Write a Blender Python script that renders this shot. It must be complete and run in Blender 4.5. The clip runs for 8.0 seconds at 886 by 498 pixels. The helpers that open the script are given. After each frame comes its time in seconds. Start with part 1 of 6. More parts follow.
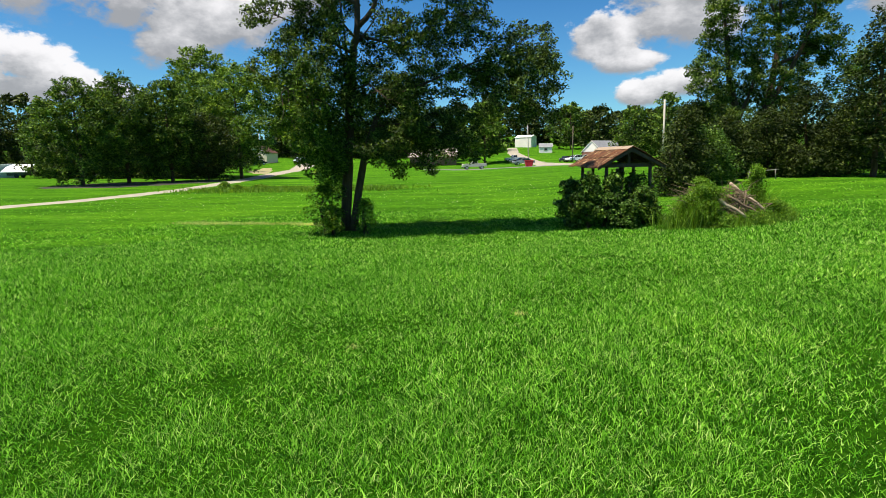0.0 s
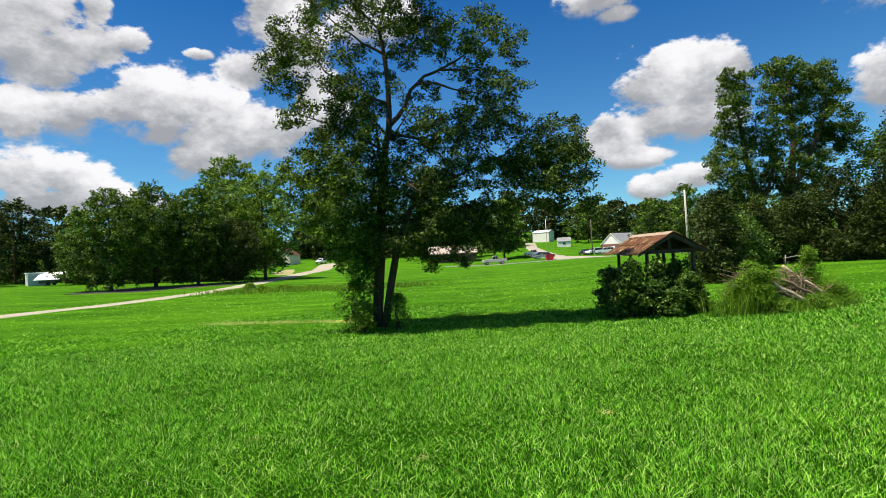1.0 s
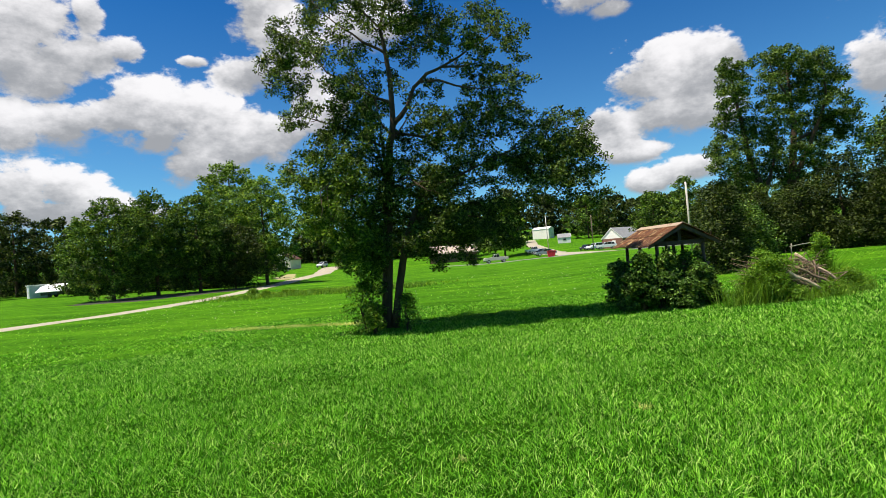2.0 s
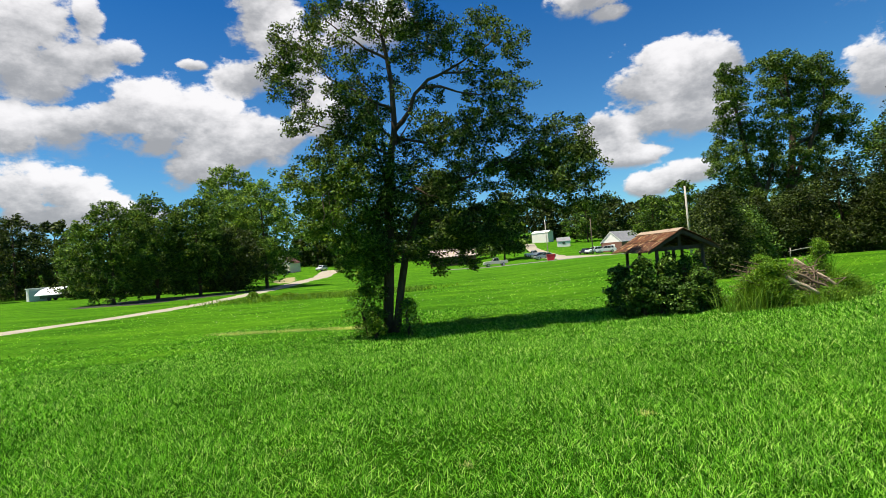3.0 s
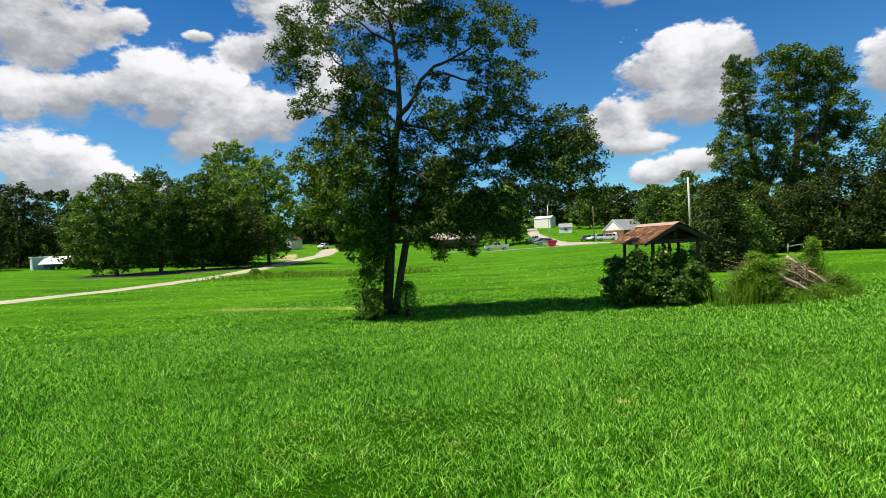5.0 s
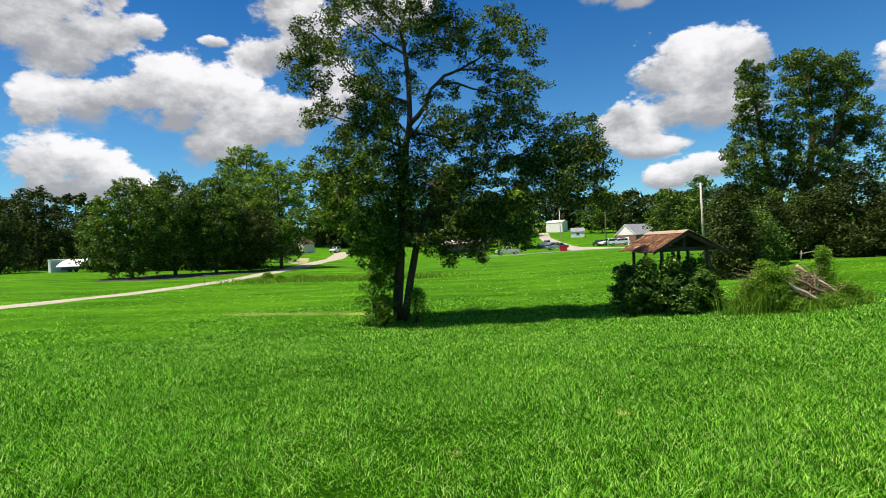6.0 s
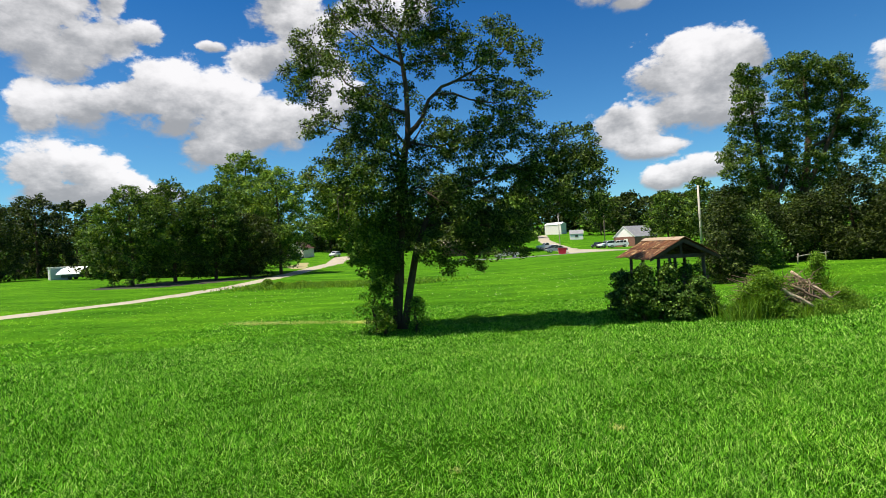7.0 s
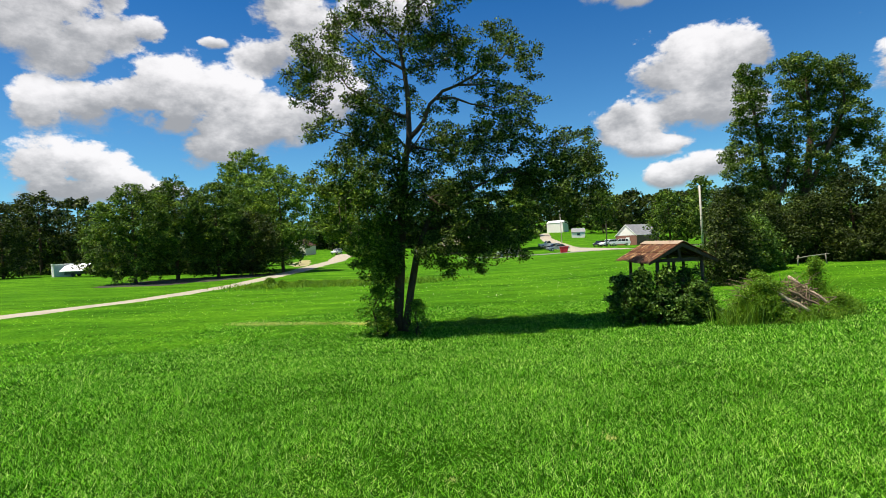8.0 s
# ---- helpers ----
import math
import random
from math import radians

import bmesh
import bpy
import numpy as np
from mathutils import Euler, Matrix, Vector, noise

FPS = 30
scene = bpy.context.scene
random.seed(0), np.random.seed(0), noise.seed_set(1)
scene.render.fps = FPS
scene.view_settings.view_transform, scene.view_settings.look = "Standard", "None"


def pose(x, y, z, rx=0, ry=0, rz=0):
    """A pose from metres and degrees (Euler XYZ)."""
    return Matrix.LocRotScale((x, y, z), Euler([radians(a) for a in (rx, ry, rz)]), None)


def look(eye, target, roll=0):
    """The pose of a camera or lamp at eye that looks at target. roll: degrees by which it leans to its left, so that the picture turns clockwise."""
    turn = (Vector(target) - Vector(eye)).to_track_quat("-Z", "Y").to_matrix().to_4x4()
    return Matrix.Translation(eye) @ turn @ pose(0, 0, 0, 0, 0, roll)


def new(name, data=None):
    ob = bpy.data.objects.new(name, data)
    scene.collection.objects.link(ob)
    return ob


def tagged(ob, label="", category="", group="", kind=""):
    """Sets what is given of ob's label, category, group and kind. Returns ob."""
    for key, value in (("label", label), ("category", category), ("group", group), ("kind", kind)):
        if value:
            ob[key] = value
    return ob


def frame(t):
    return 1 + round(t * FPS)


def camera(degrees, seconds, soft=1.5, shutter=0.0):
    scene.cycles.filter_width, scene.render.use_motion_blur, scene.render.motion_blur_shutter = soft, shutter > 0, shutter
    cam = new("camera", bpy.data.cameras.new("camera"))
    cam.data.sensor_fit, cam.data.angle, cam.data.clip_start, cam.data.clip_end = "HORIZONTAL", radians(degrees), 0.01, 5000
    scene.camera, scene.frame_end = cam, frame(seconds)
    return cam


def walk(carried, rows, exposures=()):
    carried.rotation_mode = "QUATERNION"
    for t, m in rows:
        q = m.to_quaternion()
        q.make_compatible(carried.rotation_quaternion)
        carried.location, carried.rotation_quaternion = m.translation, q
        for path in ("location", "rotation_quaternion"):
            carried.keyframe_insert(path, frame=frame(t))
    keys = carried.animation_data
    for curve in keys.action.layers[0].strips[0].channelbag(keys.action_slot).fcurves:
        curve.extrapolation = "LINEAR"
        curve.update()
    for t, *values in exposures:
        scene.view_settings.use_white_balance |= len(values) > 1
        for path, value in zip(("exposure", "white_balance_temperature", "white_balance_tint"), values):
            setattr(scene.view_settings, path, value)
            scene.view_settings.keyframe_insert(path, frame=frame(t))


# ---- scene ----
cam = camera(78.0, 8.0, soft=0.5)
PATH = [
    (0.0, look((-0.170, 0.153, 2.257), (-0.229, 19.877, -1.053), -1.45)),
    (0.5, look((-0.545, 0.512, 2.162), (-0.835, 20.437, 0.449), -2.72)),
    (1.0, look((-0.717, 0.829, 2.081), (-1.327, 20.819, 2.321), -3.10)),
    (1.5, look((-0.960, 1.019, 2.019), (-1.510, 20.999, 2.689), -4.20)),
    (1.7, look((-0.985, 1.010, 2.030), (-1.590, 21.000, 2.250), -4.85)),
    (3.0, look((-1.057, 0.899, 2.106), (-1.617, 20.889, 2.466), -4.80)),
    (3.5, look((-1.065, 0.848, 2.143), (-1.755, 20.808, 1.063), -2.10)),
    (4.0, look((-1.085, 0.713, 2.157), (-1.951, 20.693, 1.949), -3.68)),
    (5.3, look((-0.943, 0.486, 2.251), (-1.623, 20.472, 1.935), -2.61)),
    (5.5, look((-0.921, 0.451, 2.266), (-1.856, 20.428, 2.083), -2.69)),
    (6.0, look((-0.891, 0.348, 2.347), (-1.977, 20.318, 2.197), -2.65)),
    (6.5, look((-0.874, 0.259, 2.438), (-1.846, 20.235, 2.305), -2.72)),
    (7.0, look((-0.861, 0.155, 2.555), (-1.913, 20.127, 2.506), -3.19)),
    (7.5, look((-0.828, 0.075, 2.654), (-1.934, 20.044, 2.522), -3.71)),
    (8.0, look((-0.789, -0.014, 2.761), (-1.919, 19.954, 2.611), -3.00)),
]
walk(cam, PATH, [(0.0, 0.65, 6500, 13), (8.0, 0.65, 6500, 13)])

# ---------------------------------------------------------------- world and sun
SUN_EL, SUN_AZ = 68.0, -110.0     # degrees; azimuth from +y towards +x


def link(tree, a, b):
    tree.links.new(a, b)


world = bpy.data.worlds.new("world")
scene.world = world
world.use_nodes = True
wt = world.node_tree
wt.nodes.clear()


def wn(kind, **kw):
    n = wt.nodes.new(kind)
    for k, v in kw.items():
        setattr(n, k, v)
    return n


def wmath(op, a, b=None, c=None, clamp=False):
    n = wt.nodes.new("ShaderNodeMath")
    n.operation, n.use_clamp = op, clamp
    for i, v in enumerate((a, b, c)):
        if v is None:
            continue
        if isinstance(v, (int, float)):
            n.inputs[i].default_value = v
        else:
            wt.links.new(v, n.inputs[i])
    return n.outputs[0]


sky = wn("ShaderNodeTexSky", sky_type="NISHITA", sun_disc=False, sun_elevation=radians(SUN_EL),
         sun_rotation=radians(SUN_AZ), altitude=250.0, air_density=1.0, dust_density=0.35, ozone_density=2.2)
geo = wn("ShaderNodeTexCoord")
sep = wn("ShaderNodeSeparateXYZ")
wt.links.new(geo.outputs["Generated"], sep.inputs[0])
DEG = 180 / math.pi
az = wmath("MULTIPLY", wmath("ARCTAN2", sep.outputs[0], sep.outputs[1]), DEG)
el = wmath("MULTIPLY", wmath("ARCSINE", sep.outputs[2]), DEG)


def fbm(scale, detail, rough, stretch=1.6):
    mp = wn("ShaderNodeMapping")
    mp.inputs["Scale"].default_value = (1, 1, stretch)
    wt.links.new(geo.outputs["Generated"], mp.inputs[0])
    n = wn("ShaderNodeTexNoise")
    n.inputs["Scale"].default_value, n.inputs["Detail"].default_value, n.inputs["Roughness"].default_value = scale, detail, rough
    wt.links.new(mp.outputs[0], n.inputs["Vector"])
    return n.outputs["Fac"]


big, fine = fbm(9.0, 7, 0.62), fbm(26.0, 6, 0.6)
field, wsum, vsum = None, None, None


def cloud(a, e, w, h):
    """A heap of cumulus at azimuth a and elevation e, w and h its half sizes, in degrees."""
    global field, wsum, vsum
    u = wmath("DIVIDE", wmath("SUBTRACT", az, a), w)
    v = wmath("DIVIDE", wmath("SUBTRACT", el, e), h)
    d = wmath("SUBTRACT", 1.0, wmath("SQRT", wmath("ADD", wmath("MULTIPLY", u, u), wmath("MULTIPLY", v, v))))
    k = wmath("POWER", wmath("MAXIMUM", wmath("ADD", d, 0.6), 0.0), 2.0)
    kv = wmath("MULTIPLY", k, v)
    field = d if field is None else wmath("MAXIMUM", field, d)
    wsum = k if wsum is None else wmath("ADD", wsum, k)
    vsum = kv if vsum is None else wmath("ADD", vsum, kv)


cloud(-37.5, 22.1, 4.5, 3.8)
cloud(-38.4, 18.2, 2.7, 2.5)
cloud(-35.8, 18.8, 2.8, 2.5)
cloud(-33.3, 19.8, 3.2, 2.0)
cloud(-30.8, 20.4, 2.2, 1.4)
cloud(-36.5, 16.9, 2.2, 1.4)
cloud(-33.4, 23.0, 1.5, 2.3)
cloud(-30.1, 16.6, 2.5, 2.5)
cloud(-31.1, 14.8, 3.8, 2.9)
cloud(-27.3, 15.3, 4.7, 3.1)
cloud(-23.7, 14.6, 4.9, 2.9)
cloud(-20.3, 14.0, 4.4, 2.5)
cloud(-16.8, 13.4, 3.4, 2.2)
cloud(-23.0, 12.1, 7.5, 2.5)
cloud(-25.1, 10.4, 3.4, 2.4)
cloud(-35.6, 13.8, 2.8, 2.3)
cloud(-34.1, 14.6, 1.9, 1.4)
cloud(-39.2, 13.5, 2.0, 2.6)
cloud(-39.1, 8.4, 3.4, 2.7)
cloud(-36.0, 8.2, 3.2, 2.1)
cloud(-33.2, 7.2, 2.7, 1.4)
cloud(-17.5, 24.1, 3.7, 4.0)
cloud(-18.5, 26.2, 3.1, 2.3)
cloud(-20.0, 18.9, 3.6, 2.1)
cloud(-15.5, 20.7, 3.9, 4.1)
cloud(-24.9, 19.9, 1.5, 0.6)
cloud(22.1, 15.8, 5.4, 3.4)
cloud(25.5, 15.9, 3.2, 3.0)
cloud(27.4, 15.5, 1.8, 2.2)
cloud(19.7, 15.0, 3.8, 2.3)
cloud(21.4, 17.6, 2.4, 1.3)
cloud(24.4, 13.6, 4.4, 2.5)
cloud(20.9, 11.6, 3.8, 2.0)
cloud(23.9, 11.1, 4.0, 2.0)
cloud(25.8, 11.8, 2.2, 3.6)
cloud(15.6, 10.9, 3.3, 2.7)
cloud(16.9, 9.7, 2.2, 2.0)
cloud(15.4, 12.1, 2.0, 1.4)
cloud(18.2, 8.3, 3.5, 1.2)
cloud(19.4, 5.4, 2.6, 1.5)
cloud(23.3, 6.3, 3.2, 1.6)
cloud(21.3, 5.9, 3.9, 1.4)
cloud(15.8, 23.5, 4.6, 1.9)
cloud(17.0, 22.1, 2.5, 1.0)
cloud(37.6, 12.9, 2.1, 2.2)
cloud(37.8, 11.0, 2.2, 2.3)
cloud(-7.8, 23.8, 5.3, 3.3)
cloud(-13.6, 15.6, 3.2, 4.4)
cloud(-39.4, 20.2, 4.6, 3.8)
cloud(-36.0, 6.4, 5.0, 1.7)
cloud(-30.6, 6.2, 3.0, 1.1)
cloud(-28.6, 15.6, 4.2, 3.5)
cloud(21.6, 15.2, 3.6, 2.5)
cloud(24.4, 16.0, 3.4, 2.2)
cloud(15.6, 23.6, 5.0, 1.9)
cloud(-28.4, 12.7, 3.6, 1.9)
cloud(-38.6, 6.6, 3.0, 1.9)
rs = random.Random(4)
for i in range(13):
    cloud(rs.choice((-1, 1)) * rs.uniform(52, 175), rs.uniform(8, 52), rs.uniform(9, 20), rs.uniform(5, 9))
shape = wmath("ADD", wmath("ADD", field, wmath("MULTIPLY", wmath("SUBTRACT", big, 0.5), 1.75)),
              wmath("MULTIPLY", wmath("SUBTRACT", fine, 0.5), 1.05))
tall = wmath("DIVIDE", vsum, wmath("MAXIMUM", wsum, 0.001))
cover = wn("ShaderNodeMapRange", interpolation_type="SMOOTHSTEP")
cover.inputs["From Min"].default_value = -0.02
wt.links.new(wmath("ADD", wmath("MULTIPLY", wmath("MULTIPLY", tall, -1.0, clamp=True), 0.45), 0.27), cover.inputs["From Max"])
wt.links.new(shape, cover.inputs["Value"])
body = wmath("ADD", wmath("MULTIPLY", tall, 0.62), wmath("ADD", wmath("MULTIPLY", wmath("SUBTRACT", big, 0.5), 1.15),
             wmath("MULTIPLY", wmath("SUBTRACT", fine, 0.5), 0.8)))
tone = wn("ShaderNodeValToRGB")
tone.color_ramp.elements[0].position, tone.color_ramp.elements[0].color = 0.05, (3.4, 3.55, 3.65, 1)
tone.color_ramp.elements[1].position, tone.color_ramp.elements[1].color = 0.85, (9.0, 9.0, 8.9, 1)
tone.color_ramp.interpolation = "EASE"
wt.links.new(wmath("ADD", body, 0.42, clamp=True), tone.inputs[0])
tint = wn("ShaderNodeMix", data_type="RGBA", blend_type="MULTIPLY")
tint.inputs["Factor"].default_value = 1.0
wt.links.new(sky.outputs[0], tint.inputs["A"])
pale = wn("ShaderNodeValToRGB")
pale.color_ramp.elements[0].position, pale.color_ramp.elements[0].color = 0.0, (0.60, 1.08, 1.20, 1)
pale.color_ramp.elements[1].position, pale.color_ramp.elements[1].color = 0.28, (0.13, 0.61, 1.04, 1)
wt.links.new(wmath("DIVIDE", el, 90.0, clamp=True), pale.inputs[0])
wt.links.new(pale.outputs[0], tint.inputs["B"])
mixsky = wn("ShaderNodeMix", data_type="RGBA")
wt.links.new(wmath("MULTIPLY", cover.outputs[0], 0.96), mixsky.inputs["Factor"])
wt.links.new(tint.outputs["Result"], mixsky.inputs["A"])
wt.links.new(tone.outputs[0], mixsky.inputs["B"])
bg, out = wn("ShaderNodeBackground"), wn("ShaderNodeOutputWorld")
bg.inputs["Strength"].default_value = 0.07
wt.links.new(mixsky.outputs["Result"], bg.inputs["Color"])
wt.links.new(bg.outputs[0], out.inputs["Surface"])

sun = new("sun", bpy.data.lights.new("sun", "SUN"))
sun.data.energy, sun.data.angle, sun.data.color = 5.0, radians(0.5), (1.0, 0.94, 0.84)
sx = math.sin(radians(SUN_AZ)) * math.cos(radians(SUN_EL))
sy = math.cos(radians(SUN_AZ)) * math.cos(radians(SUN_EL))
sun.matrix_world = look((sx * 60, sy * 60, math.sin(radians(SUN_EL)) * 60), (0, 0, 0))


# ---------------------------------------------------------------- materials
def mat(name):
    m = bpy.data.materials.new(name)
    m.use_nodes = True
    return m, m.node_tree, m.node_tree.nodes["Principled BSDF"]


def noise_node(nt, scale, detail=4, rough=0.6, coord="Object", stretch=None):
    tc = nt.nodes.new("ShaderNodeTexCoord")
    n = nt.nodes.new("ShaderNodeTexNoise")
    n.inputs["Scale"].default_value, n.inputs["Detail"].default_value, n.inputs["Roughness"].default_value = scale, detail, rough
    src = tc.outputs[coord]
    if stretch:
        mp = nt.nodes.new("ShaderNodeMapping")
        mp.inputs["Scale"].default_value = stretch
        link(nt, src, mp.inputs[0])
        src = mp.outputs[0]
    link(nt, src, n.inputs["Vector"])
    return n.outputs["Fac"]


def ramp(nt, fac, *stops):
    r = nt.nodes.new("ShaderNodeValToRGB")
    while len(r.color_ramp.elements) < len(stops):
        r.color_ramp.elements.new(0.5)
    for e, (p, c) in zip(r.color_ramp.elements, stops):
        e.position, e.color = p, (*c, 1)
    link(nt, fac, r.inputs[0])
    return r.outputs[0]


def mixc(nt, fac, a, b, mode="MIX"):
    n = nt.nodes.new("ShaderNodeMix")
    n.data_type, n.blend_type = "RGBA", mode
    for s, v in (("Factor", fac), ("A", a), ("B", b)):
        if isinstance(v, (int, float)):
            n.inputs[s].default_value = v
        elif isinstance(v, tuple):
            n.inputs[s].default_value = (*v, 1)
        else:
            link(nt, v, n.inputs[s])
    return n.outputs["Result"]


def nmath(nt, op, a, b=0.0, clamp=False):
    n = nt.nodes.new("ShaderNodeMath")
    n.operation, n.use_clamp = op, clamp
    for i, v in enumerate((a, b)):
        if isinstance(v, (int, float)):
            n.inputs[i].default_value = v
        else:
            link(nt, v, n.inputs[i])
    return n.outputs[0]


def bump(nt, bsdf, fac, strength, dist):
    b = nt.nodes.new("ShaderNodeBump")
    b.inputs["Strength"].default_value, b.inputs["Distance"].default_value = strength, dist
    link(nt, fac, b.inputs["Height"])
    link(nt, b.outputs[0], bsdf.inputs["Normal"])


def surface(name, c1, c2, scale=3.0, rough=0.8, metal=0.0, grain=40.0, bumped=0.3, dist=0.01, stretch=None, dirt=None):
    """Two-tone worn surface: broad stains and fine grain."""
    m, nt, b = mat(name)
    broad, small = noise_node(nt, scale, 5, 0.62, stretch=stretch), noise_node(nt, grain, 3, 0.6, stretch=stretch)
    col = ramp(nt, broad, (0.32, c1), (0.68, c2))
    col = mixc(nt, nmath(nt, "MULTIPLY", small, 0.55), col, tuple(0.55 * v for v in c1), "MIX")
    if dirt:
        col = mixc(nt, ramp(nt, noise_node(nt, scale * 2.7, 6, 0.7), (0.52, (0, 0, 0)), (0.68, (1, 1, 1))), col, dirt)
    link(nt, col, b.inputs["Base Color"])
    b.inputs["Roughness"].default_value, b.inputs["Metallic"].default_value = rough, metal
    bump(nt, b, small, bumped, dist)
    return m


def foliage(name, dark, light, tip, through_light=0.35, rough=0.5, patch=0.5):
    """Leaves: tone by leaf and by clump, some light let through."""
    m, nt, b = mat(name)
    g = nt.nodes.new("ShaderNodeNewGeometry")
    one = ramp(nt, g.outputs["Random Per Island"], (0.0, dark), (0.35, tuple(0.5 * a + 0.5 * b for a, b in zip(dark, light))), (0.7, light), (1.0, tip))
    clump = ramp(nt, noise_node(nt, patch, 3, 0.6), (0.35, (0.7, 0.72, 0.62)), (0.7, (1.25, 1.2, 1.1)))
    col = mixc(nt, 1.0, one, clump, "MULTIPLY")
    link(nt, col, b.inputs["Base Color"])
    b.inputs["Roughness"].default_value = rough
    b.inputs["Specular IOR Level"].default_value = 0.1
    t = nt.nodes.new("ShaderNodeBsdfTranslucent")
    link(nt, mixc(nt, 1.0, col, (1.5, 1.35, 0.5), "MULTIPLY"), t.inputs["Color"])
    mx = nt.nodes.new("ShaderNodeMixShader")
    mx.inputs[0].default_value = through_light
    link(nt, b.outputs[0], mx.inputs[1])
    link(nt, t.outputs[0], mx.inputs[2])
    link(nt, mx.outputs[0], nt.nodes["Material Output"].inputs["Surface"])
    return m


def plain(name, col, rough=0.5, metal=0.0, vary=0.15, scale=6.0, spec=0.5):
    m, nt, b = mat(name)
    c = mixc(nt, noise_node(nt, scale, 4, 0.65), tuple(v * (1 - vary) for v in col), tuple(min(1, v * (1 + vary)) for v in col))
    link(nt, c, b.inputs["Base Color"])
    b.inputs["Roughness"].default_value, b.inputs["Metallic"].default_value = rough, metal
    b.inputs["Specular IOR Level"].default_value = spec
    return m


BARK = surface("bark", (0.058, 0.032, 0.015), (0.145, 0.086, 0.044), 5, 0.95, grain=26, bumped=0.9, dist=0.03, stretch=(1, 1, 0.25))
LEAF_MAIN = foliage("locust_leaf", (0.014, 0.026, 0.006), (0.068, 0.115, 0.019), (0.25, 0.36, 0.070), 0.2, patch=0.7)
# lighter copy of the locust leaf, with sunlight painted into its colour
LEAF_LIT = foliage("lit_lower_leaf", (0.022, 0.050, 0.008), (0.098, 0.185, 0.022), (0.29, 0.42, 0.075), 0.3, patch=0.9)
LEAF_SUCKER = foliage("sucker_leaf", (0.035, 0.085, 0.010), (0.165, 0.310, 0.030), (0.40, 0.58, 0.100), 0.42, patch=0.9)
LEAF_GROVE = foliage("grove_leaf", (0.015, 0.034, 0.006), (0.078, 0.156, 0.021), (0.25, 0.38, 0.055), 0.2, patch=0.22)
LEAF_MAPLE = foliage("maple_leaf", (0.026, 0.060, 0.009), (0.130, 0.240, 0.032), (0.36, 0.52, 0.090), 0.25, patch=0.22)
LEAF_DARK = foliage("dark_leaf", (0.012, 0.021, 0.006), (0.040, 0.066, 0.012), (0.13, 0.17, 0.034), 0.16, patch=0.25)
LEAF_POPLAR = foliage("cottonwood_leaf", (0.019, 0.038, 0.008), (0.080, 0.142, 0.022), (0.27, 0.37, 0.080), 0.22, rough=0.45, patch=0.3)
LEAF_VINE = foliage("vine_leaf", (0.018, 0.042, 0.008), (0.072, 0.155, 0.023), (0.24, 0.40, 0.080), 0.26, rough=0.45, patch=1.4)
LEAF_WEED = foliage("weed_leaf", (0.055, 0.13, 0.012), (0.14, 0.29, 0.025), (0.28, 0.45, 0.06), 0.4, patch=1.2)
STRAW = foliage("dry_grass", (0.50, 0.54, 0.12), (0.64, 0.65, 0.22), (0.72, 0.70, 0.36), 0.08, patch=0.8)


def blade_material():
    m, nt, b = mat("grass_blade")
    g = nt.nodes.new("ShaderNodeNewGeometry")
    one = ramp(nt, g.outputs["Random Per Island"], (0.0, (0.008, 0.045, 0.001)), (0.35, (0.036, 0.160, 0.004)),
               (0.60, (0.135, 0.40, 0.014)), (0.86, (0.350, 0.70, 0.065)), (1.0, (0.60, 0.76, 0.22)))
    patch = ramp(nt, noise_node(nt, 0.55, 4, 0.6), (0.3, (0.82, 0.88, 0.8)), (0.55, (1, 1, 1)), (0.75, (1.2, 1.1, 1.0)))
    col = mixc(nt, 1.0, one, patch, "MULTIPLY")
    link(nt, col, b.inputs["Base Color"])
    b.inputs["Roughness"].default_value, b.inputs["Specular IOR Level"].default_value = 0.6, 0.08
    t = nt.nodes.new("ShaderNodeBsdfTranslucent")
    link(nt, mixc(nt, 1.0, col, (1.1, 1.4, 0.7), "MULTIPLY"), t.inputs["Color"])
    mx = nt.nodes.new("ShaderNodeMixShader")
    mx.inputs[0].default_value = 0.32
    link(nt, b.outputs[0], mx.inputs[1])
    link(nt, t.outputs[0], mx.inputs[2])
    link(nt, mx.outputs[0], nt.nodes["Material Output"].inputs["Surface"])
    return m


GRASS = blade_material()


